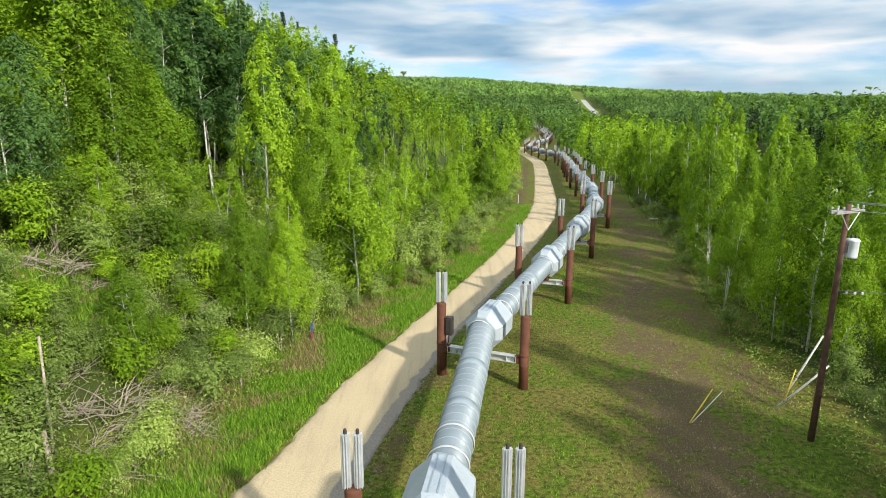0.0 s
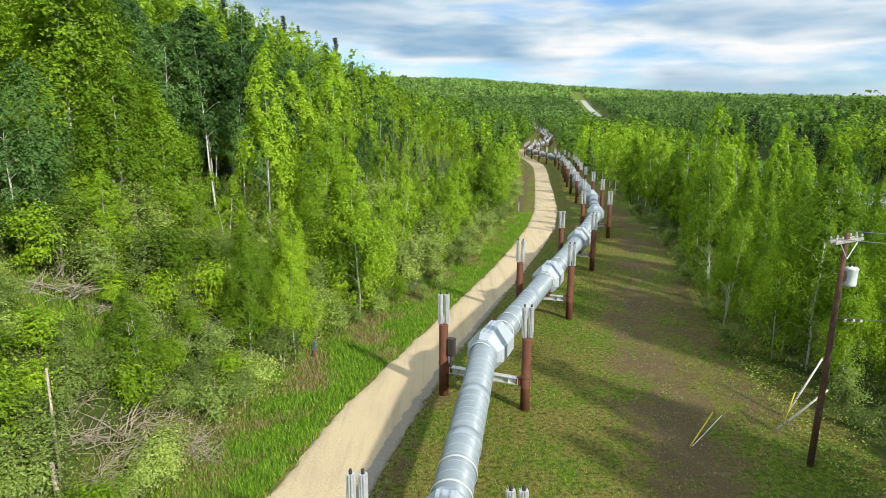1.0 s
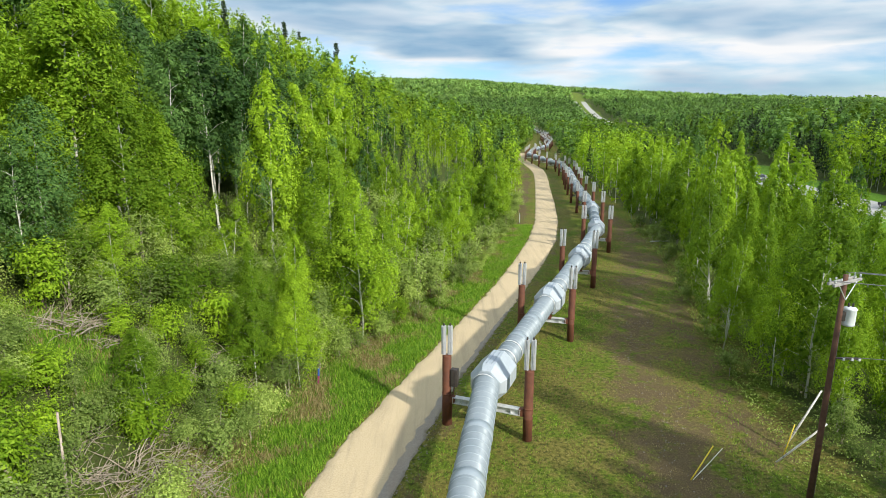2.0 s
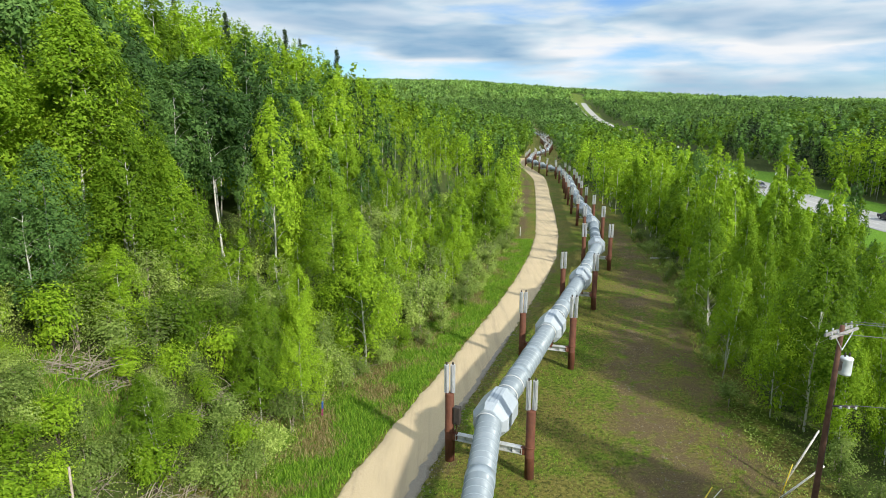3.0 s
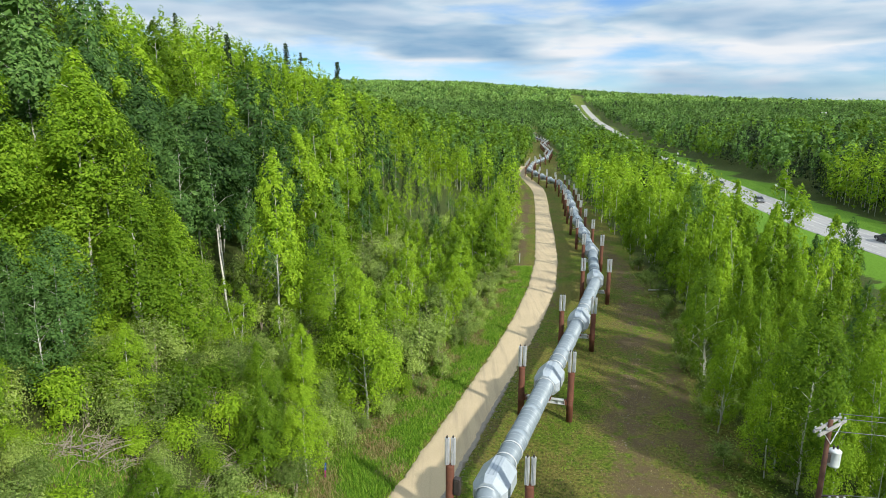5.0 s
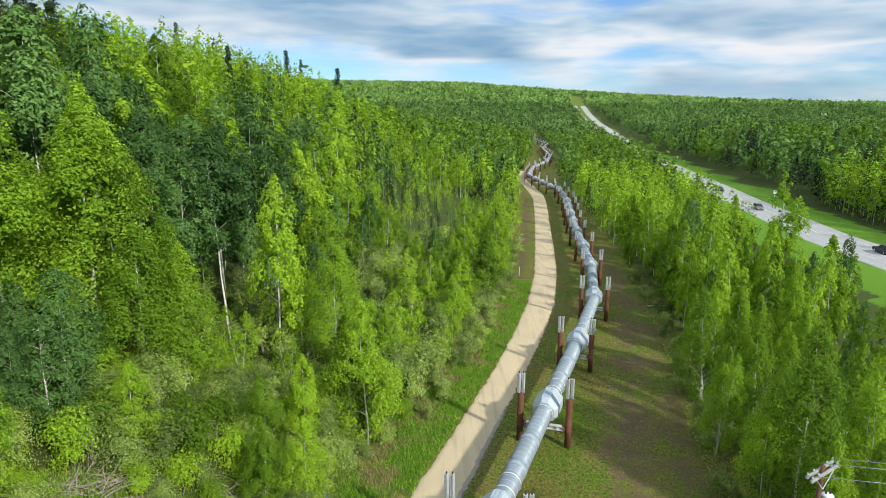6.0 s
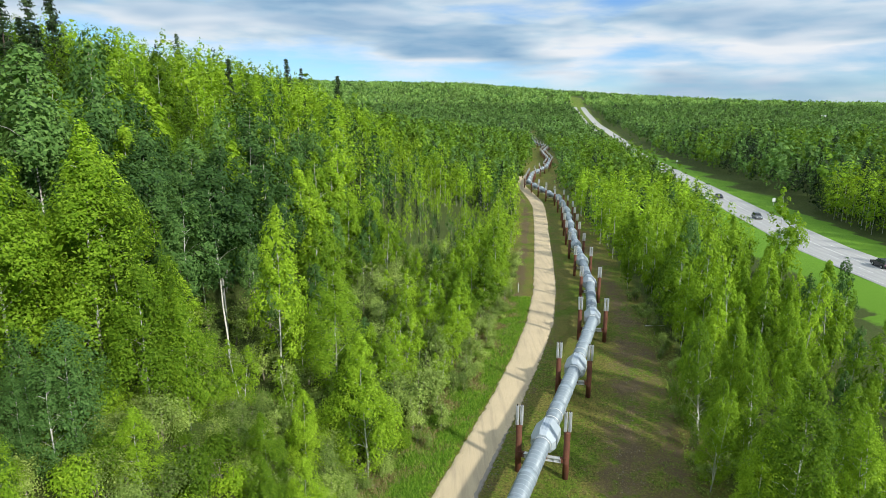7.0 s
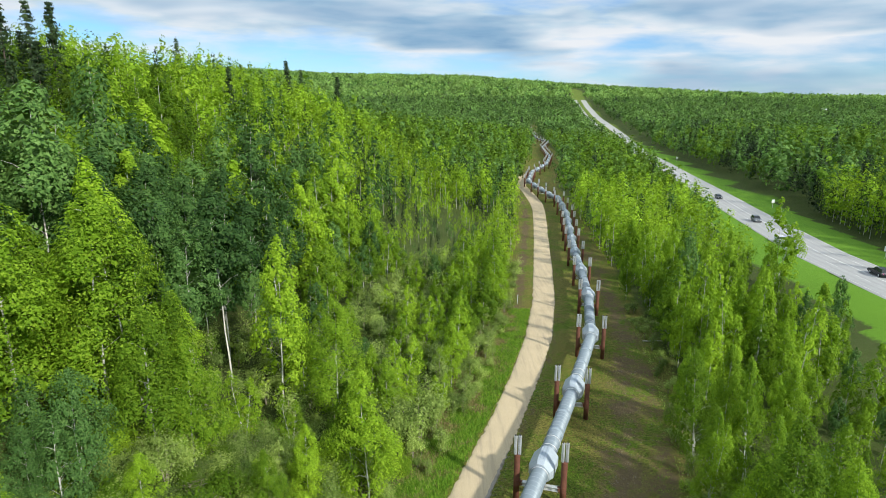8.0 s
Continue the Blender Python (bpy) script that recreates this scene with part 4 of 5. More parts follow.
birches("birch", BIRCH_LABEL, "birch_tree", LEAF_BIRCH, ((12.5, 2.6, 1, 1), (13.0, 3.5, 2, 2), (11.0, 2.3, 3, 1), (12.0, 2.8, 4, 1), (13.5, 2.9, 5, 1)), 0.08, 12500, 0.097, puffs=190)
birches("far_birch", BIRCH_LABEL, "birch_tree", LEAF_BIRCH, ((12.5, 2.5, 11, 1), (13.0, 3.3, 12, 2), (11.0, 2.2, 13, 1), (13.5, 2.7, 14, 1)), 0.10, 6300, 0.130, trunk_r=0.0072, puffs=130)
birches("wood_birch", BIRCH_LABEL, "birch_tree", LEAF_BIRCH, ((12.5, 2.7, 15, 1), (13.0, 3.4, 16, 2), (11.5, 2.5, 17, 1), (13.5, 2.7, 18, 1)), 0.12, 3500, 0.178, trunk_r=0.0066, puffs=90)
birches("aspen", ASPEN_LABEL, "aspen_tree", LEAF_ASPEN, ((13.5, 2.2, 21, 1), (12.5, 2.4, 22, 1), (14.5, 2.3, 23, 1)), 0.40, 5000, 0.132, widest=0.45, trunk_r=0.0055, puffs=110, sharp=0.6, gaps=0.4)
birches("low_aspen", ASPEN_LABEL, "aspen_tree", LEAF_ASPEN, ((12.5, 2.8, 26, 1), (13.5, 3.2, 27, 2)), 0.12, 7500, 0.110, widest=0.42, puffs=150, sharp=0.6)
birches("wood_aspen", ASPEN_LABEL, "aspen_tree", LEAF_ASPEN, ((13.5, 2.4, 24, 1), (14.5, 2.5, 25, 1)), 0.28, 3000, 0.18, widest=0.45, trunk_r=0.0064, puffs=80, sharp=0.6)
TALL["spruce"] = [12.0, 14.0]
kind("spruce", *[tree_thing("spruce_tree", "dark narrow spruce with sagging boughs", "tree", "spruces of the wood", *(lambda w, q: (w, BARK_DARK, q, LEAF_SPRUCE))(*spruce(h, r, wh, sd, 0.20, 16)))
                 for h, r, wh, sd in ((12.0, 2.2, 30, 31), (14.0, 2.5, 32, 32))])
kind("shrub", *[tree_thing("willow_shrub", "rounded grey-green willow shrub with many stems", "shrub", "shrubs on the bank", *(lambda w, q: (w, DEADWOOD, q, LEAF_WILLOW))(*broadleaf(h, s, 0.10, 5, 3000, 0.068, sd, rise=0.9, forks=4, fuzz=0.36, trunk_r=0.014, top=0.4)), trunk_name="branchwork")
                for h, s, sd in ((2.8, 1.8, 41), (3.4, 2.0, 42))])
kind("alder", *[tree_thing("alder_shrub", "dense green alder shrub", "shrub", "shrubs on the bank", *(lambda w, q: (w, BARK_DARK, q, LEAF_BIRCH))(*broadleaf(h, s, 0.08, 5, 2600, 0.070, sd, rise=0.9, forks=4, fuzz=0.32, trunk_r=0.013, top=0.4)), trunk_name="branchwork")
                for h, s, sd in ((2.6, 1.5, 51), (3.6, 1.7, 52))])
kind("scrub", *[tree_thing("willow_bush", "tall loose green willow bush on the slope", "shrub", "bushes on the bank", *(lambda w, q: (w, DEADWOOD, q, LEAF_WILLOW))(*broadleaf(h, s, 0.10, 3, 1150, 0.105, sd, rise=1.0, forks=4, fuzz=0.40, trunk_r=0.011, top=0.4)), trunk_name="branchwork")
                for h, s, sd in ((3.2, 1.8, 71), (4.0, 1.9, 72), (2.6, 1.9, 73))])
kind("tangle", *[tree_thing("dead_shrub", "tangle of bare grey dead stems", "shrub", "dead shrubs on the bank", twig_tangle(1.4, 2.6, 60, sd), DEADWOOD, None, None, "branchwork") for sd in (61, 62)])

USED = {k: [False] * len(v) for k, v in KINDS.items()}
rnd = random.Random(7)
STANDS = []


def plant(key, x, y, scale=1.0, which=None, tall=1.0, sink=0.0):
    """Stand a tree of a kind at a place; the first of each shape is the template itself."""
    if which is None and key in ("birch", "aspen"):
        away = math.hypot(x, y)
        key = "wood_" + key if away > 66 else "far_birch" if away > 46 and key == "birch" else "low_aspen" if away < 42 and key == "aspen" else key
    i = rnd.randrange(len(KINDS[key])) if which is None else which
    m = Matrix.Translation((x, y, tz(x, y) - sink)) @ Matrix.Rotation(rnd.uniform(0, 6.28), 4, "Z") @ Matrix.Rotation(rnd.gauss(0, 0.03), 4, "X") @ Matrix.Diagonal((scale, scale, scale * tall, 1))
    STANDS.append((x, y))
    if not USED[key][i]:
        USED[key][i] = True
        KINDS[key][i].matrix_world = m
        return KINDS[key][i]
    return copy_thing(KINDS[key][i], m)


def left_edge(y):
    return float(np.interp(y, LEFT_Y, LEFT_X))


def right_edge(y):
    return float(np.interp(y, RIGHT_Y, RIGHT_X))


def plant_to(key, x, y, top, which=None, slim=1.0):
    """Stand a tree whose tip reaches a given height."""
    i = rnd.randrange(len(KINDS[key])) if which is None else which
    s = (top - tz(x, y)) / TALL[key][i]
    return plant(key, x, y, s * slim, i, 1.0 / slim)


# trees that stand out, by their place and the height of their tip
plant_to("birch", -23.2, 38.6, 25.3, 4, 1.1)
plant_to("birch", -21.5, 40.6, 23.4, 1)
plant_to("birch", -25.4, 40.6, 24.0, 0)
plant_to("birch", -19.4, 37.0, 18.0, 3)
plant_to("birch", -17.6, 38.2, 16.0, 2)
plant_to("birch", -10.9, 32.3, 8.0, 2, 0.9)
plant_to("birch", -8.8, 33.8, 7.3, 3, 1.0)
plant_to("birch", -6.1, 41.9, 10.0, 0, 1.0)
plant_to("birch", -7.4, 43.2, 10.6, 3, 1.0)
plant_to("birch", -9.8, 51.6, 11.2, 4, 1.1)
plant_to("birch", -12.0, 36.4, 9.0, 2)
for x, y, top in ((-20.6, 28.9, 15.2), (-20.4, 30.6, 17.0), (-22.4, 29.2, 16.4), (-23.5, 31.5, 18.5), (-22.0, 26.6, 15.0)):
    plant_to("low_aspen", x, y, top)
for x, y, top in ((-28.5, 64.8, 23.0), (-23.9, 53.6, 18.4), (-21.6, 65.7, 17.0), (-25.0, 60.5, 19.5), (-30.0, 60.0, 21.5), (-26.2, 70.0, 20.0),
                  (-22.0, 58.2, 17.6), (-24.2, 64.2, 18.8), (-27.0, 56.0, 19.8), (-20.8, 62.2, 16.2), (-32.0, 66.5, 22.0), (-29.5, 72.0, 21.0), (-33.0, 72.5, 23.0), (-26.5, 51.0, 19.0)):
    plant_to("aspen", x, y, top)
for x, y, top in ((-44.2, 76.0, 29.2), (-41.8, 78.2, 29.1), (-39.5, 82.0, 26.6), (-47.4, 103.9, 36.3), (-40.1, 124.0, 33.7), (-37.6, 145.5, 34.0), (28.3, 70.8, 11.4), (29.3, 75.3, 9.8), (33.8, 108.5, 7.8), (38.4, 143.0, 6.0), (60.1, 106.5, 11.4), (3.0, 99.8, 7.0), (7.3, 121.7, 4.8)):
    plant_to("wood_birch", x, y, top)
for x, y, top in ((24.4, 48.8, 11.2), (29.6, 48.0, 9.6), (25.2, 35.8, 8.6), (21.2, 35.9, 9.2), (21.1, 33.1, 10.4), (20.0, 34.8, 9.2), (21.3, 47.0, 9.2), (19.5, 40.4, 6.6)):
    plant_to("birch", x, y, top, slim=0.78)
for x, y, top in ((-44.5, 131.0, 38.0), (-60.4, 98.9, 41.0), (-58.3, 85.6, 32.2), (-66.0, 158.0, 46.0), (-46.5, 205.0, 37.0), (-50.0, 204.0, 38.5), (-24.6, 140.0, 17.0), (-38.0, 226.0, 34.0), (-32.0, 100.0, 22.0), (-29.0, 96.0, 19.0)):
    plant_to("spruce", x, y, top)
for sx, sy in ((-66, 92), (-64, 97), (-69, 95), (-62, 90), (-71, 101), (-73, 93), (-60, 93), (-67, 88), (-75, 97), (-57, 80), (-54, 84), (-61, 82), (-52, 76), (-50, 62), (-47, 58)):
    plant("spruce", sx, sy, rnd.uniform(0.85, 1.2))


def wooded(x, y):
    """Forest stands here: off the right of way, the highway and its mown verges."""
    h = x - float(np.interp(y, HIGHWAY_Y, HIGHWAY_X))
    if -float(np.interp(y, [60, 100, 130, 225, 350, 560, 700], [28, 25, 21, 16, 12, 11, 16])) < h < float(np.interp(y, [560, 700], [21, 25])):
        return False
    return x < left_edge(y) - 0.6 or x > right_edge(y) + 0.5


def clear_of(x, y, gap):
    return all((x - a) ** 2 + (y - b) ** 2 > gap * gap for a, b in STANDS[-700:])


def open_glade(x, y):
    """Two grassy slips on the bank, kept free of trees."""
    return ((x + 17.4) / 2.8) ** 2 + ((y - 26.2) / 1.9) ** 2 < 1 or ((x + 16.2) / 2.6) ** 2 + ((y - 46.5) / 1.8) ** 2 < 1


def deadfall(x, y):
    """Patches of the bank where only dead stems lie."""
    return any((x - a) ** 2 + (y - b) ** 2 < 2.0 for a, b in ((-12.6, 23.0), (-13.6, 29.0), (-13.4, 20.4), (-11.0, 30.4), (-11.2, 24.2)))


def scatter(count, key_of, xy_of, gap, scale_of, ok=lambda x, y: True, slim=1.0):
    made, tries = 0, 0
    while made < count and tries < count * 14:
        tries += 1
        x, y = xy_of()
        if not ok(x, y) or not clear_of(x, y, gap):
            continue
        plant(key_of(x, y), x, y, scale_of(x, y) * slim, tall=rnd.uniform(0.9, 1.12) / slim, sink=0.1)
        made += 1


def bank_place():
    y = 13 + 97 * rnd.random()
    return left_edge(y) - 0.8 - rnd.random() ** 0.9 * 42, y


def bank_size(x, y):
    """Tall wood up the bank, low growth on the slope beside the road."""
    d = left_edge(y) - x
    if y < 38:
        s = float(np.interp(d, [0, 9, 13, 18], [0.3, 0.4, 0.75, 1.02]))
    elif y < 56:
        s = float(np.interp(d, [0, 4, 9, 14, 19], [0.55, 0.6, 0.55, 0.8, 1.02]))
    else:
        s = float(np.interp(d, [0, 3, 6, 10, 18, 26, 34], [0.5, 0.6, 0.5, 0.34, 0.38, 0.8, 1.02]))
    return s * rnd.choice((0.8, 0.9, 1.0, 1.0, 1.1, 1.2)) * rnd.uniform(0.92, 1.08)


def bank_kind(x, y):
    d, u = left_edge(y) - x, rnd.random()
    if 44 < y < 72 and 19 < d < 40:
        return "aspen" if u < 0.8 else "birch"
    return "spruce" if u > 0.95 and d > 30 else "aspen" if u < 0.16 and d > 10 else "birch"


def bank_ok(x, y):
    d = left_edge(y) - x
    if open_glade(x, y) or (y < 20 and d < 16):
        return False
    if y < 36 and d < 9:
        return rnd.random() < 0.12
    if 36 <= y < 60 and d < 21:
        return rnd.random() < (0.4 if d < 6 else 0.15)
    return not 8 < d < 20 or rnd.random() < 0.07


scatter(215, bank_kind, bank_place, 3.1, bank_size, bank_ok)


def right_place():
    y = rnd.uniform(20, 112)
    return right_edge(y) + 0.6 + rnd.random() ** 1.2 * 34, y


def sun_gap(x, y):
    return abs((x - 12.0) * 0.719 + (y - 32.5) * 0.695) < 2.4 and y < 30


def right_ok(x, y):
    """Inside the wood, with a gap that lets the sun on to the grass beside the pole."""
    return x - right_edge(y) > (2.6 if y < 32 else 0.4) and wooded(x, y) and not sun_gap(x, y)


def right_size(x, y):
    e = x - right_edge(y)
    s = float(np.interp(y, [30, 75, 100, 150], [0.70, 0.74, 0.60, 0.58]))
    return s * rnd.choice((0.7, 0.85, 0.95, 1.05, 1.2)) * rnd.uniform(0.92, 1.08) * (0.75 if e < 3 else 1.0 if e < 14 else 0.82)


# the wood goes on beside and behind the start of the walk, and shades the grass there
for k in range(24):
    x, y = 18.0 + 2.6 * (k % 2) + rnd.uniform(-0.8, 0.8), -16 + 1.6 * k + rnd.uniform(-0.6, 0.6)
    if not sun_gap(x, y):
        plant("far_birch", x, y, rnd.uniform(0.74, 0.9), rnd.randrange(4))
scatter(140, lambda x, y: "aspen" if rnd.random() < 0.12 else "birch", right_place, 2.4, right_size, right_ok, 0.74)

# shrubs along both edges
scatter(185, lambda x, y: rnd.choice(("shrub", "shrub", "alder")), lambda: (lambda y: (left_edge(y) - 0.4 - rnd.random() ** 1.1 * 14, y))(13 + 33 * rnd.random()), 1.05, lambda x, y: rnd.uniform(0.6, 1.15), lambda x, y: not open_glade(x, y) and not deadfall(x, y))
scatter(210, lambda x, y: "scrub", lambda: (lambda y: (left_edge(y) - 0.6 - rnd.random() * 25, y))(42 + 75 * rnd.random()), 1.5, lambda x, y: rnd.uniform(0.7, 1.25), lambda x, y: not open_glade(x, y))
scatter(64, lambda x, y: "scrub", lambda: (lambda y: (right_edge(y) - 0.5 + rnd.random() * 5, y))(rnd.uniform(14, 90)), 1.0, lambda x, y: rnd.uniform(0.25, 0.8), lambda x, y: not (22 < y < 33 and x < 19))
scatter(75, lambda x, y: "scrub", lambda: (lambda y: (left_edge(y) + 1.4 - rnd.random() * 3.0, y))(46 + 70 * rnd.random()), 0.9, lambda x, y: rnd.uniform(0.35, 0.85))
for dx_, dy_ in ((-13.4, 23.2), (-11.4, 24.4), (-12.2, 22.6), (-10.6, 23.6), (-13.2, 20.6), (-12.4, 19.8), (-12.4, 24.8), (-14.4, 21.4), (-13.6, 29.4), (-12.0, 27.0), (-11.4, 31.2), (-12.9, 22.2), (-13.0, 25.9), (-15.2, 22.6), (-10.6, 33.0)):
    plant("tangle", dx_, dy_, rnd.uniform(0.6, 0.95))
scatter(22, lambda x, y: "tangle", lambda: (lambda y: (left_edge(y) - 1.0 - rnd.random() * 9, y))(rnd.uniform(18, 44)), 0.8, lambda x, y: rnd.uniform(0.6, 1.1))


# ---- woods farther off, as one mass of trees ----
def mass_template(height, spread, leaves, size, seed, fir=False, deep=0.93):
    rs = np.random.RandomState(seed)
    if not fir:
        outer, inner = puffs_of_leaves(height, spread, 1 - deep, leaves, size, min(90, max(9, leaves // 11)), 0.36, rs, 0.64, 0.36)
        return np.concatenate([outer, inner])
    # a pointed crown: leaves lie on its shell, ragged where whole sprays stand out or are missing
    h = 1 - deep * np.sqrt(rs.uniform(0, 1, size=leaves) * (0.5 + 0.5 * rs.uniform(0, 1, size=leaves)))
    wide = 0.12 if fir else 0.38
    prof = np.where(h < wide, (h / wide) ** 0.5, ((1 - h) / (1 - wide)) ** (1.0 if fir else 0.66))
    w = rs.uniform(0, 6.28, size=leaves)
    ragged = 1 + 0.22 * np.sin(w * 3 + h * 17 + seed) * np.sin(h * 31 + seed * 2) + 0.12 * np.sin(w * 7 - h * 40)
    r = spread * prof * ragged * np.sqrt(rs.uniform(0.5, 1, size=leaves)) + 0.05
    c = np.stack([r * np.cos(w), r * np.sin(w), h * height], 1)
    out = np.stack([np.cos(w), np.sin(w), 0.35 + 0.5 * h], 1) * 2.2
    return np.concatenate([leaf_tris(c, out, size, rs, up=0.4, loose=0.5), heart_tris(c, out, max(10, leaves // 6), size * 2.4, 0.62, rs)])


def mass(name, label, mat, templates, places, trunks=True, seed=3):
    """Crowns of many far trees in one mesh, with their stems as a part."""
    rs = np.random.RandomState(seed)
    places = np.array(places)
    zs = terrain(places[:, 0], places[:, 1])
    blocks, tones = [], []
    pick = rs.randint(len(templates), size=len(places))
    for j, tpl in enumerate(templates):
        idx = np.where(pick == j)[0]
        if not len(idx):
            continue
        a, s, tall = rs.uniform(0, 6.28, size=len(idx)), places[idx, 2], rs.uniform(0.88, 1.12, size=len(idx))
        ca, sa = (np.cos(a) * s)[:, None, None], (np.sin(a) * s)[:, None, None]
        X = tpl[None, :, :, 0] * ca - tpl[None, :, :, 1] * sa + places[idx, 0][:, None, None]
        Y = tpl[None, :, :, 0] * sa + tpl[None, :, :, 1] * ca + places[idx, 1][:, None, None]
        Z = tpl[None, :, :, 2] * (s * tall)[:, None, None] + zs[idx][:, None, None]
        blocks.append(np.stack([X, Y, Z], -1).reshape(-1, 3))
        tones.append(np.repeat(rs.uniform(-0.30, 0.25, size=len(idx)), tpl.shape[0] * 3))
    ob = tagged(part(name, soup(name, np.concatenate(blocks), 3, mat)), label, "woodland", kind="stuff")
    layer(ob.data, "tone", np.concatenate(tones))
    if trunks:
        top = max(float(t[:, :, 2].max()) for t in templates) * 0.6
        w = 0.065
        s = places[:, 2]
        one = np.array([[(-w, 0, 0), (w, 0, 0), (w * 0.4, 0, top), (-w * 0.4, 0, top)], [(0, -w, 0), (0, w, 0), (0, w * 0.4, top), (0, -w * 0.4, top)]])
        V = one[None] * s[:, None, None, None] + np.stack([places[:, 0], places[:, 1], zs - 0.2], -1)[:, None, None, :]
        part("trunks", soup("trunks", V.reshape(-1, 3), 4, BARK_BIRCH), ob)
    return ob


def fill(y0, y1, step, x0, x1, scale, seed, skip=lambda x, y: False):
    r, out = random.Random(seed), []
    y = y0
    while y < y1:
        x = x0(y)
        while x < x1(y):
            px, py = x + r.uniform(-0.55, 0.55) * step, y + r.uniform(-0.55, 0.55) * step
            if wooded(px, py) and not skip(px, py):
                h = float(np.interp(py, HIGHWAY_Y, HIGHWAY_X)) - px
                d = left_edge(py) - px
                if 0 < h < 30:
                    low = 0.70 if py < 140 else 0.9
                elif -70 < h < -15 and py < 420:
                    low = 1.2
                elif 0 < d < 34 and py < 175:
                    low = float(np.interp(d, [0, 4, 8, 13, 20, 28, 34], [0.6, 0.62, 0.45, 0.3, 0.35, 0.7, 1.0]))
                elif d < -30 and py < 175:
                    low = 0.72
                else:
                    low = 1.0
                out.append((px, py, scale * low * r.choice((0.68, 0.8, 0.9, 1.0, 1.0, 1.18) if py < 560 else (0.88, 0.95, 1.0, 1.06)) * r.uniform(0.92, 1.08)))
            x += step
        y += step
    return out


def near_zone(x, y):
    """Where single trees already stand."""
    if 12 < y < 110 and left_edge(y) - 42 < x < left_edge(y):
        return True
    return -14 < y < 112 and right_edge(y) < x < right_edge(y) + 32


def split(places, fraction, seed):
    r = random.Random(seed)
    a, b = [], []
    for p in places:
        (a if r.random() < fraction * (0.4 + 1.2 * (ripple(p[0], p[1], 60, 9) > 0.1)) else b).append(p)
    return a, b


def woods(y0, y1, step, x0, x1, scale, seed, dense, size, wide, names, fir=0.10, aspen=0.25, trunks=True, deep=0.93, skip=lambda x, y: False):
    """One belt of the forest: birch, aspen and spruce masses of the same grain."""
    everywhere = fill(y0, y1, step, x0, x1, scale, seed, skip)
    here = [p for p in everywhere if p[0] < np.interp(p[1], HIGHWAY_Y, HIGHWAY_X) or p[1] > 700]
    beyond = [p for p in everywhere if not (p[0] < np.interp(p[1], HIGHWAY_Y, HIGHWAY_X) or p[1] > 700)]
    firs, leafy = split(here, fir, seed + 50)
    aspens, leafy = split(leafy, aspen, seed + 60)
    # shade on the wood across the highway, put in as mostly darker spruce and aspen
    more, rest = split(beyond, 0.32, seed + 70)
    firs += more
    more, rest = split(rest, 0.85, seed + 80)
    aspens += more
    leafy += rest
    b = [mass_template(12.5, wide, dense, size, seed * 10 + s, False, deep) for s in range(4)]
    f = [mass_template(12.5, wide * 0.65, dense, size * 0.85, seed * 10 + s, True, deep) for s in range(5, 7)]
    for (name, label, mat), tpl, where in zip(names, (b, b, f), (leafy, aspens, firs)):
        if where:
            mass(name, label, mat, tpl, where, trunks and tpl is b, seed)


NEAR_WOODS = (("birch_woodland", "bright green birch woodland covering the slopes", LEAF_BIRCH), ("aspen_woodland", "dull green aspen woodland among the birches", LEAF_ASPEN), ("spruce_woodland", "dark spruces scattered through the woodland", LEAF_SPRUCE))
FAR_WOODS = (("distant_birch_woodland", "distant green birch woodland over the valley", LEAF_WOODS), ("distant_aspen_woodland", "distant dull green aspen woodland", LEAF_ASPEN), ("distant_spruces", "distant dark spruces in the woodland", LEAF_SPRUCE))
HILL_WOODS = (("hill_woodland", "green woodland on the far hills", LEAF_HILL_HAZED), ("hill_aspen_woodland", "dull green woodland on the far hills", LEAF_ASPEN), ("hill_spruces", "dark spruce stands on the far hills", LEAF_SPRUCE))
woods(2, 110, 3.2, lambda y: -45 - max(y, 0) * 0.62, lambda y: 58 + max(y, 0) * 0.62, 1.0, 1, 900, 0.160, 2.6, NEAR_WOODS, aspen=0.18, skip=lambda x, y: near_zone(x, y) or math.hypot(x, y) < 14 or (y < 10 and abs(x) > 45))
woods(110, 200, 3.5, lambda y: -30 - y * 0.55, lambda y: 40 + y * 0.80, 1.0, 2, 300, 0.285, 2.5, NEAR_WOODS)
woods(200, 560, 4.9, lambda y: -30 - y * 0.42, lambda y: 40 + y * 0.76, 1.1, 3, 80, 0.56, 2.9, FAR_WOODS, 0.10, 0.3, False, 0.75)
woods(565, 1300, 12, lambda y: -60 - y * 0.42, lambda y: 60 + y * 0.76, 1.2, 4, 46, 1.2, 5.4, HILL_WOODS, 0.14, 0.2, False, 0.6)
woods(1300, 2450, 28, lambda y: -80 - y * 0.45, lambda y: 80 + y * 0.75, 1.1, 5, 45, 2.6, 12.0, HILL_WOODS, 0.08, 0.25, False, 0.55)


# low undergrowth that hides the soil of the bank and of the wood's edge
ug = np.random.RandomState(77)
uy = 13 + 72 * ug.random_sample(95000) ** 1.25
side = ug.random_sample(95000) < 0.78
ux = np.where(side, np.interp(uy, LEFT_Y, LEFT_X) + 0.6 - ug.random_sample(95000) ** 1.1 * 30, np.interp(uy, RIGHT_Y, RIGHT_X) - 0.6 + ug.random_sample(95000) ** 1.5 * 14)
lumpy = ripple(ux, uy, 3.0, 31) > -0.75
glade = (((ux + 17.4) / 2.8) ** 2 + ((uy - 26.2) / 1.9) ** 2 < 1) | (((ux + 16.2) / 2.6) ** 2 + ((uy - 46.5) / 1.8) ** 2 < 1)
ux, uy = ux[lumpy & ~glade], uy[lumpy & ~glade]
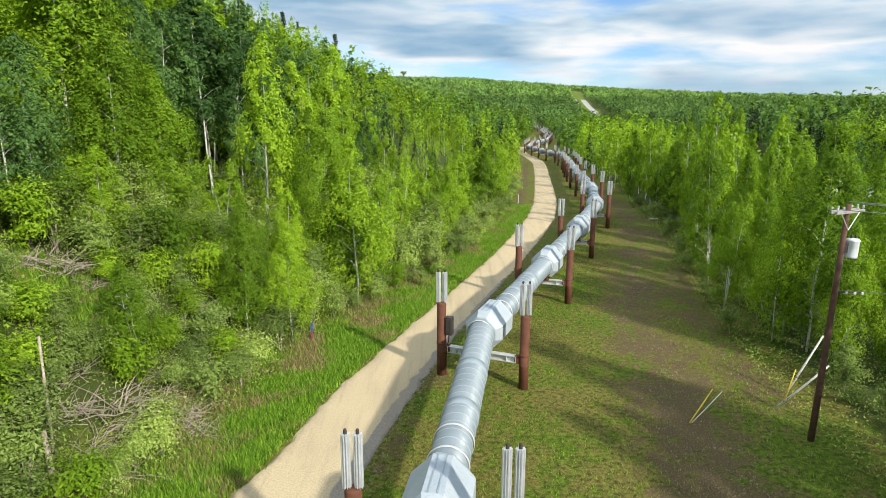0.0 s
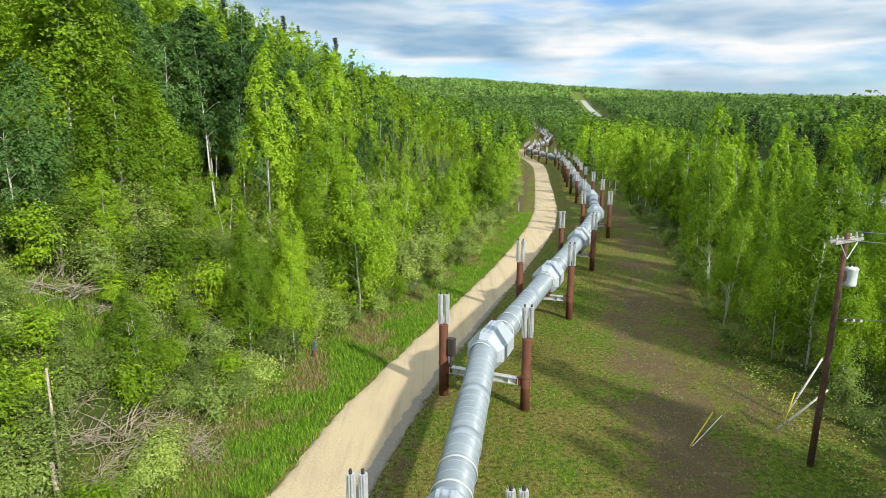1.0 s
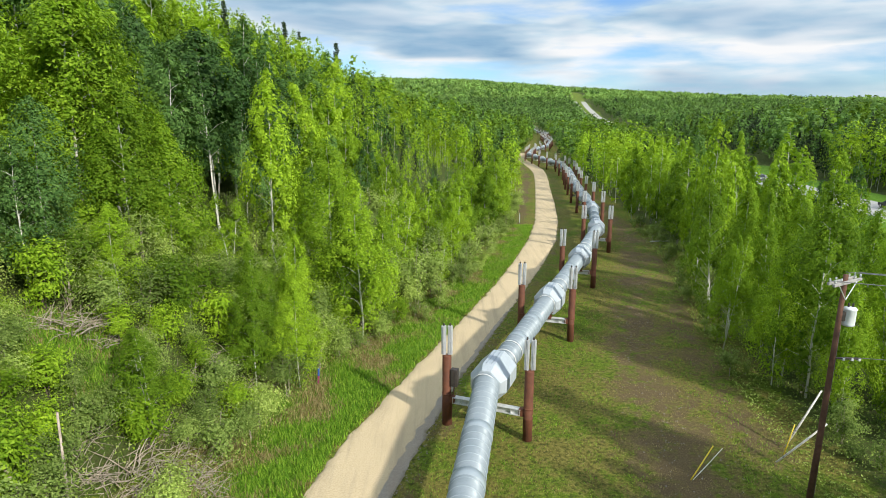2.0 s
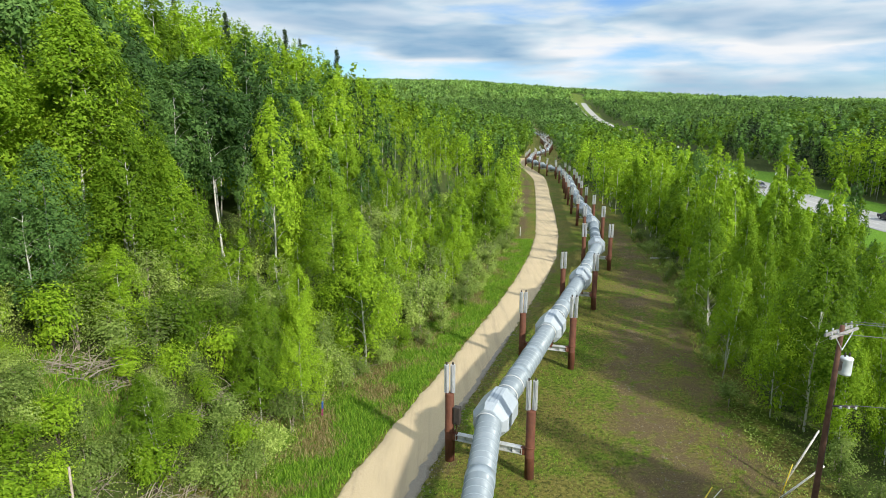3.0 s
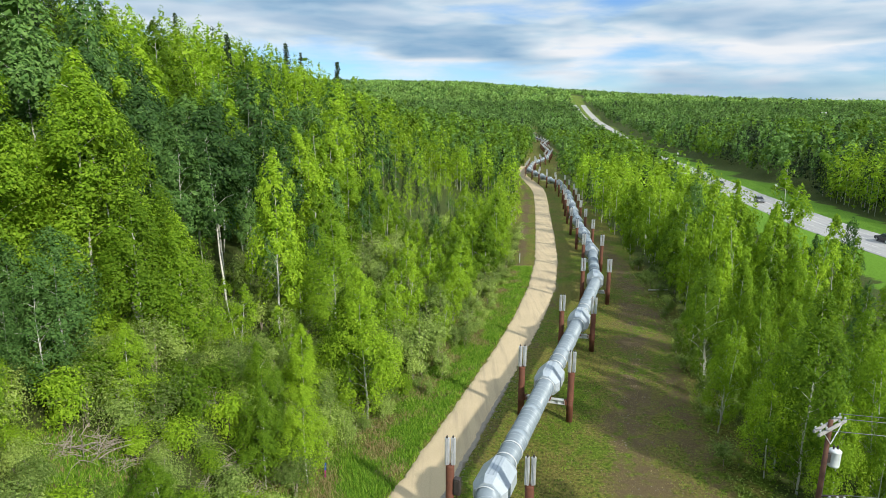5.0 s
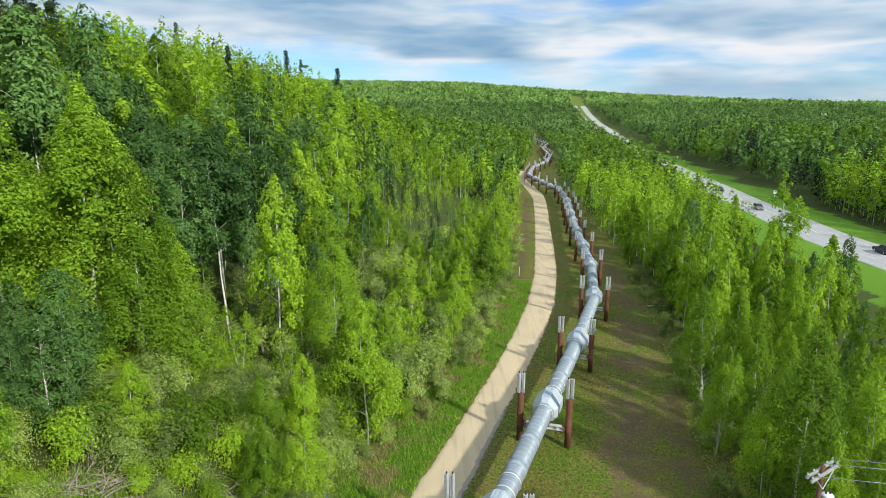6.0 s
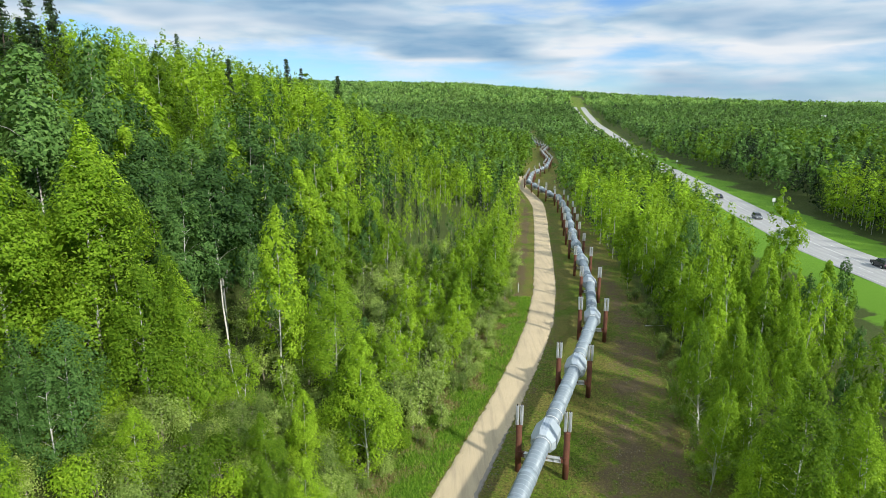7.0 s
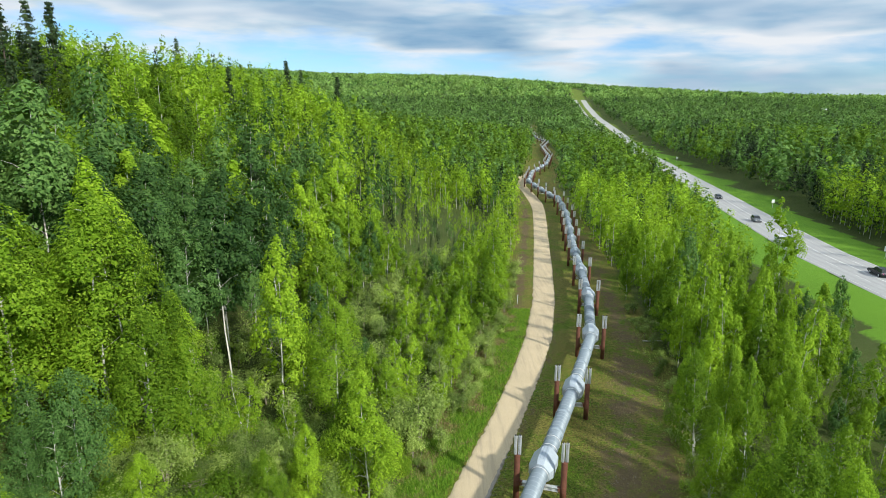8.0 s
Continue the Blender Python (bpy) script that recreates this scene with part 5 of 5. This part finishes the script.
uz = terrain(ux, uy) + ug.random_sample(len(ux)) ** 1.5 * (0.35 + 0.45 * (ripple(ux, uy, 4.0, 32) + 0.6).clip(0, 1.5))
low_leaves = leaf_tris(np.stack([ux, uy, uz], 1), np.zeros((len(ux), 3)), 0.07, ug)
tagged(part("undergrowth", soup("undergrowth", low_leaves, 3, LEAF_WILLOW)), "low leafy undergrowth under the trees and shrubs", "undergrowth", kind="stuff")


# ---- utility pole and its wires ----
def utility_pole():
    """A leaning wooden pole with two crossarms, insulators and a can transformer."""
    root = thing("utility_pole", "dark brown wooden utility pole with crossarms and transformer", "utility pole", at=Matrix.Translation((15.66, 23.42, tz(15.66, 23.42))) @ Matrix.Rotation(radians(1.8), 4, "Y") @ Matrix.Rotation(radians(-2.0), 4, "X"))
    H = 10.1
    part("pole", mesh_of("pole", *tube([(0, 0, -0.6), (0.02, 0, 3), (0.0, 0, 6.5), (0, 0, H)], [0.14, 0.125, 0.11, 0.095], 14), POLEWOOD, True), root)
    for k, y in enumerate((-0.17, 0.17)):
        arm = part("crossarm", box_mesh("crossarm", (-1.25, -0.05, -0.06), (1.25, 0.05, 0.06), ARMWOOD, 0.012), root, "weathered grey crossarm", at=Matrix.Translation((0, y, H - 0.28)) @ Matrix.Rotation(radians(35), 4, "Z"))
        for x in (-1.15, -0.6, 0.6, 1.15):
            part("insulator", mesh_of("insulator", *lathe([(0.015, 0), (0.015, 0.05), (0.04, 0.06), (0.045, 0.08), (0.028, 0.10), (0.036, 0.115), (0.036, 0.14), (0.015, 0.15)], 10), GALV, True), arm, at=Matrix.Translation((x, 0, 0.06)))
    for s in (-1, 1):
        part("brace", mesh_of("brace", *tube([(0, -0.2, H - 1.0), (s * 0.62, -0.2 - s * -0.4, H - 0.32)], [0.02, 0.02], 6), GALV), root)
    can = part("transformer", mesh_of("transformer", *lathe([(0.20, 0), (0.23, 0.02), (0.24, 0.1), (0.24, 0.66), (0.255, 0.68), (0.255, 0.73), (0.20, 0.78), (0.06, 0.80)], 20), TRAFO, True), root, "pale grey transformer can", at=Matrix.Translation((0.44, 0.05, H - 2.15)))
    for x in (-0.09, 0.09):
        part("bushing", mesh_of("bushing", *lathe([(0.03, 0), (0.045, 0.04), (0.03, 0.08), (0.045, 0.12), (0.02, 0.2)], 8), DARKSTEEL, True), can, at=Matrix.Translation((x, 0, 0.77)))
    part("hanger", box_mesh("hanger", (0.08, -0.05, H - 1.95), (0.26, 0.15, H - 1.55), DARKSTEEL, 0.01), root)
    arm = part("side_arm", box_mesh("side_arm", (0.1, -0.04, -0.04), (1.15, 0.04, 0.04), DARKSTEEL, 0.01), root, at=Matrix.Translation((0, 0, H - 3.55)))
    for x in (0.45, 0.8, 1.1):
        part("clamp", box_mesh("clamp", (-0.05, -0.07, -0.09), (0.05, 0.07, 0.02), GALV, 0.01), arm, at=Matrix.Translation((x, 0, 0)))
    part("ground_wire", mesh_of("ground_wire", *tube([(0.17, 0, 0.1), (0.155, 0, 3), (0.14, 0, 6.5), (0.12, 0, H - 2)], [0.012] * 4, 5), WIRE), root)
    return root


utility_pole()


def wire(a, b, sag, label):
    pts = []
    for k in range(17):
        t = k / 16
        p = Vector(a).lerp(Vector(b), t)
        p.z -= sag * 4 * t * (1 - t)
        pts.append(p)
    tagged(part("overhead_wire", mesh_of("overhead_wire", *tube(pts, [0.016] * 17, 5), WIRE, True)), label, "wire", "wires from the pole")


PX, PY = 15.95, 23.75
for k, (ox, oy, oz) in enumerate(((-1.0, -0.6, 10.0), (0.0, 0.0, 10.2), (1.0, 0.7, 10.0))):
    wire((PX + ox, PY + oy, oz), (PX + ox + 46, PY + oy - 2, oz + 0.4), 1.1, "thin grey overhead wire from the utility pole")
wire((PX + 1.1, PY, 6.5), (PX + 46, PY - 2, 7.0), 0.9, "thin grey overhead wire from the utility pole")


def leaning_rod(name, a, b, r, mat, label, category):
    return tagged(part(name, mesh_of(name, *tube([a, ((a[0] + b[0]) / 2, (a[1] + b[1]) / 2, (a[2] + b[2]) / 2 - 0.02), b], [r, r, r * 0.85], 8), mat, True)), label, category)


# guy-wire guards and cast-off rods by the pole
leaning_rod("guy_guard", (11.1, 24.9, 0.0), (12.45, 25.9, 1.15), 0.032, YELLOW, "yellow plastic guy-wire guard leaning over grass", "guy guard")
leaning_rod("guy_guard", (11.2, 24.9, 0.0), (12.85, 25.8, 1.08), 0.022, PALE, "pale guy-wire guard leaning over grass", "guy guard")
leaning_rod("guy_guard", (16.5, 27.0, 0.0), (16.9, 27.1, 1.6), 0.03, YELLOW, "yellow plastic guy-wire guard among bushes", "guy guard")
leaning_rod("birch_log", (15.7, 26.2, 0.1), (17.5, 25.7, 2.4), 0.05, BARK_BIRCH, "fallen pale birch stem propped beside the pole", "log")
leaning_rod("birch_log", (16.9, 27.6, 0.1), (18.5, 27.9, 3.0), 0.05, BARK_BIRCH, "broken birch stem leaning into the trees", "log")
leaning_rod("birch_log", (26.0, 75.6, 0.15), (28.4, 75.0, 0.4), 0.08, BARK_BIRCH, "fallen pale birch log at the wood's edge", "log")

# dead birch stems among the shrubs of the bank
for a, b, r, words in (((-13.1, 18.3), (-13.5, 18.7, 2.0), 0.10, "broken pale birch stump leaning among dead shrubs"), ((-13.9, 19.6), (-14.0, 19.9, 4.4), 0.05, "thin dead white snag among willow shrubs"),
                       ((-14.4, 18.9), (-15.2, 18.6, 2.2), 0.06, "broken grey dead stem among willow shrubs"), ((-12.2, 17.2), (-10.9, 17.9, 0.5), 0.05, "fallen pale stem at the foot of the bank")):
    leaning_rod("snag", (*a, tz(*a) - 0.1), (b[0], b[1], tz(b[0], b[1]) + b[2]), r, DEADWOOD, words, "snag")

# painted marker post in the verge
mk = thing("marker_post", "blue and magenta painted survey marker post in grass", "marker post", at=Matrix.Translation((-7.9, 34.7, tz(-7.9, 34.7))) @ Matrix.Rotation(radians(3), 4, "Y"))
part("post", box_mesh("post", (-0.05, -0.03, -0.3), (0.05, 0.03, 0.5), MAGENTA, 0.01), mk)
part("cap", box_mesh("cap", (-0.055, -0.035, 0.5), (0.055, 0.035, 1.0), BLUE, 0.012), mk, "blue painted upper half")
mk2 = thing("marker_post", "grey plastic line marker post beside the gravel road", "marker post", at=Matrix.Translation((11.6, 93.0, tz(11.6, 93.0))))
part("post", box_mesh("post", (-0.05, -0.03, -0.3), (0.05, 0.03, 1.5), GALV, 0.01), mk2)


# ---- highway signs and traffic ----
def road_sign(x, y, turn):
    root = thing("road_sign", "white square road sign on a post, seen from behind the verge", "road sign", "signs along the highway", Matrix.Translation((x, y, tz(x, y))) @ Matrix.Rotation(turn, 4, "Z"))
    part("post", box_mesh("post", (-0.05, -0.03, -0.3), (0.05, 0.03, 2.9), GALV, 0.008), root)
    part("panel", box_mesh("panel", (-0.6, -0.06, 1.7), (0.6, -0.031, 2.9), SIGNWHITE, 0.01), root)


road_sign(float(hw(205)) + 12, 205, 0.2)
road_sign(float(hw(395)) + 13, 395, 0.2)
road_sign(float(hw(120)) + 12.5, 128, 0.2)


def car(x, y, paint, label, lane_u, tall=1.0, toward=True):
    """A sport utility car: shaped body, glasshouse, wheels, lights."""
    dx = float(hw(y + 1) - hw(y - 1)) / 2
    x = float(hw(y)) + (2 * lane_u - 1) * HIGHWAY_HALF
    z = tz(x, y) + 0.05 + 0.12 * (1 - (2 * lane_u - 1) ** 2)
    root = thing("car", label, "car", "cars on the highway", Matrix.Translation((x, y, z)) @ Matrix.Rotation(math.atan2(-dx, 1) + (math.pi if toward else 0), 4, "Z"))
    bm = bmesh.new()
    prof = [(-2.4, 0.45), (-2.42, 0.85), (-2.3, 1.05), (1.0, 1.08), (2.25, 0.92), (2.42, 0.7), (2.38, 0.40), (1.9, 0.30), (-1.9, 0.30)]
    rings = []
    for s, w in ((-1, 0.86), (-1, 0.94), (1, 0.94), (1, 0.86)):
        f = 0.96 if w == 0.86 else 1.0
        rings.append([bm.verts.new((s * w, py * f, 0.65 + (pz - 0.65) * f)) for py, pz in prof])
    rings = [rings[0], rings[1], rings[2], rings[3]]
    n = len(prof)
    for a, b in zip(rings[:-1], rings[1:]):
        for k in range(n):
            bm.faces.new((a[k], a[(k + 1) % n], b[(k + 1) % n], b[k]))
    bm.faces.new(rings[0][::-1])
    bm.faces.new(rings[-1])
    bmesh.ops.recalc_face_normals(bm, faces=bm.faces)
    body = part("body", bm_mesh("body", bm, paint), root)
    bm = bmesh.new()
    lo = [bm.verts.new(p) for p in ((-0.88, -2.25, 1.05), (0.88, -2.25, 1.05), (0.88, 1.05, 1.06), (-0.88, 1.05, 1.06))]
    hi = [bm.verts.new(p) for p in ((-0.70, -2.0, 1.62 * tall), (0.70, -2.0, 1.62 * tall), (0.70, 0.25, 1.64 * tall), (-0.70, 0.25, 1.64 * tall))]
    for k in range(4):
        bm.faces.new((lo[k], lo[(k + 1) % 4], hi[(k + 1) % 4], hi[k]))
    bm.faces.new(hi)
    bm.faces.new(lo[::-1])
    part("glasshouse", bm_mesh("glasshouse", bm, CARGLASS), root, "dark tinted glass")
    part("roof", box_mesh("roof", (-0.72, -2.02, 1.62 * tall + 0.005), (0.72, 0.27, 1.68 * tall), paint, 0.02), root)
    for sx in (-0.82, 0.82):
        for sy in (-1.45, 1.45):
            vs, fs = lathe([(0.22, -0.11), (0.36, -0.10), (0.37, 0), (0.36, 0.10), (0.22, 0.11)], 16)
            wh = part("wheel", mesh_of("wheel", vs, fs, TYRE, True), root, at=Matrix.Translation((sx, sy, 0.37)) @ Matrix.Rotation(radians(90), 4, "Y"))
            part("rim", mesh_of("rim", *lathe([(0.21, -0.12), (0.21, 0.12)], 12), GALV), wh)
    for sx in (-0.62, 0.62):
        part("headlight", box_mesh("headlight", (sx - 0.2, 2.30, 0.66), (sx + 0.2, 2.42, 0.82), SIGNWHITE, 0.02), root)
        part("tail_light", box_mesh("tail_light", (sx - 0.12, -2.44, 0.75), (sx + 0.12, -2.36, 0.98), MAGENTA, 0.01), root)
    return root


BLACK, SILVER, WHITEPAINT, REDPAINT = (car_paint("black_car_paint", (0.015, 0.015, 0.017), (0.025, 0.025, 0.03)), car_paint("grey_car_paint", (0.10, 0.11, 0.12), (0.14, 0.15, 0.16)),
                                       car_paint("white_car_paint", (0.6, 0.6, 0.6), (0.7, 0.7, 0.7)), car_paint("red_car_paint", (0.22, 0.02, 0.015), (0.3, 0.03, 0.02)))
car(0, 176, SILVER, "dark grey sport utility car on the highway", 0.35)
car(0, 226, BLACK, "black sedan car on the highway", 0.38, 0.9)
car(0, 113, BLACK, "black pickup-like sport utility car on the highway", 0.62, 1.0, False)
car(0, 145, WHITEPAINT, "white sedan car on the highway", 0.13, 0.9)
car(0, 400, SILVER, "small far grey car on the highway", 0.35)
car(0, 640, BLACK, "small far black car on the highway", 0.62, 1.0, False)
car(0, 655, REDPAINT, "small far red car on the highway", 0.35)

# ---- houses in the far woods ----
def house(x, y, w, d, h, turn):
    root = thing("house", "small far house with a pale metal roof among trees", "house", at=Matrix.Translation((x, y, tz(x, y) + 7)) @ Matrix.Rotation(turn, 4, "Z"))
    part("wall", box_mesh("wall", (-w / 2, -d / 2, -8), (w / 2, d / 2, h), HOUSEWALL, 0.05), root)
    part("roof", mesh_of("roof", [(-w * 0.56, -d * 0.6, h), (w * 0.56, -d * 0.6, h), (w * 0.56, d * 0.6, h), (-w * 0.56, d * 0.6, h), (-w * 0.56, 0, h + d * 0.35), (w * 0.56, 0, h + d * 0.35)],
                         [(0, 1, 5, 4), (2, 3, 4, 5), (0, 4, 3), (1, 2, 5), (3, 2, 1, 0)], ROOFTIN), root)


house(640, 1050, 10, 6, 2.5, 0.2)
house(70, 900, 7, 5, 2, -0.3)

# ---- grass ----
def tufts(name, label, mat, places, height, spread, blades, seed):
    """Short curved blades in small fans."""
    rs = np.random.RandomState(seed)
    P = np.repeat(np.array(places), blades, 0)
    n = len(P)
    z = terrain(P[:, 0], P[:, 1])
    a, lean = rs.uniform(0, 6.28, size=n), rs.uniform(0.15, 1.1, size=n)
    hgt = height * rs.uniform(0.5, 1.3, size=n)
    bx, by = P[:, 0] + rs.normal(size=n) * spread, P[:, 1] + rs.normal(size=n) * spread
    w = 0.014 + 0.034 * hgt
    base = np.stack([bx, by, z - 0.03], 1)
    side = np.stack([-np.sin(a), np.cos(a), 0 * a], 1) * w[:, None]
    tip = base + np.stack([np.cos(a) * lean * hgt, np.sin(a) * lean * hgt, hgt], 1)
    tagged(part(name, soup(name, np.stack([base - side, base + side, tip], 1), 3, mat)), label, "grass", kind="stuff")


gr = random.Random(33)
verge, lawn, dry = [], [], []
for _ in range(24000):
    y = 14 + 76 * gr.random() ** 1.5
    x = gr.uniform(left_edge(y) - 2.0, float(np.interp(y, ROAD_Y, ROAD_L)) - 0.15)
    edge = float(np.interp(y, ROAD_Y, ROAD_L)) - x
    (dry if ripple(x, y, 4, 21) + 0.25 * edge > 0.8 + gr.gauss(0, 0.3) else verge).append((x, y))
for _ in range(14000):
    y = 12 + 60 * gr.random() ** 1.4
    x = gr.uniform(float(np.interp(y, ROAD_Y, ROAD_R)) + 0.4, right_edge(y) - 1)
    t = float(np.interp(y, [0, 25, 37.7, 53, 75.6], [10.5, 11.2, 12.0, 17.2, 23.6]))
    if abs(x - t) > 2.4 + gr.uniform(-1, 1) and ripple(x, y, 9, 23) < 0.5:
        lawn.append((x, y))
for _ in range(2600):
    a, r = gr.uniform(0, 6.28), gr.random() ** 0.5
    x, y = (-17.4 + 3.2 * r * math.cos(a), 26.2 + 2.3 * r * math.sin(a)) if gr.random() < 0.6 else (-16.2 + 3.0 * r * math.cos(a), 46.5 + 2.2 * r * math.sin(a))
    (dry if gr.random() < 0.3 else verge).append((x, y))
tufts("verge_grass", "long fresh green grass along the gravel road", GRASS, verge, 0.29, 0.16, 7, 1)
tufts("lawn_grass", "short trodden grass under the pipeline", GRASS, lawn, 0.12, 0.12, 4, 2)
tufts("dry_grass", "bleached dry grass tussocks on the verge", DRYGRASS, dry, 0.26, 0.12, 5, 3)

brown = []
for _ in range(15000):
    y = 12 + 70 * gr.random() ** 1.3
    x = gr.uniform(float(np.interp(y, ROAD_Y, ROAD_R)) + 2.0, right_edge(y) + 0.5)
    if ripple(x, y, 6, 27) > -0.3:
        brown.append((x, y))
tufts("thatch_grass", "short bleached thatch between the pipeline and the wood", DRYGRASS, brown, 0.09, 0.14, 4, 4)


def pebbles(name, label, mat, places, size, seed):
    """Loose stones: squat four-sided chips."""
    rs = np.random.RandomState(seed)
    P = np.array(places)
    n = len(P)
    z = terrain(P[:, 0], P[:, 1])
    s = size * rs.uniform(0.4, 1.6, size=n) ** 1.5
    a = rs.uniform(0, 6.28, size=n)
    ring_ = [np.stack([P[:, 0] + np.cos(a + w) * s * rs.uniform(0.7, 1.2, size=n), P[:, 1] + np.sin(a + w) * s * rs.uniform(0.6, 1.1, size=n), z - 0.01], 1) for w in (0, 1.57, 3.14, 4.71)]
    top = np.stack([P[:, 0] + rs.normal(size=n) * s * 0.2, P[:, 1] + rs.normal(size=n) * s * 0.2, z + s * 0.7], 1)
    tris = np.stack([np.stack([ring_[k], ring_[(k + 1) % 4], top], 1) for k in range(4)], 1)
    tagged(part(name, soup(name, tris, 3, mat)), label, "stones", kind="stuff")


stones = []
for _ in range(3600):
    y = 12 + 75 * gr.random() ** 1.3
    if gr.random() < 0.6:
        t = float(np.interp(y, [0, 25, 37.7, 53, 75.6, 102], [10.5, 11.2, 12.0, 17.2, 23.6, 28.0]))
        x = t + gr.gauss(0, 1.7) + 0.8
    else:
        x = float(np.interp(y, ROAD_Y, ROAD_R)) + gr.gauss(0.1, 0.35)
    stones.append((x, y))
pebbles("loose_stones", "loose pale stones on the bare track and road shoulder", STONES, stones, 0.036, 5)
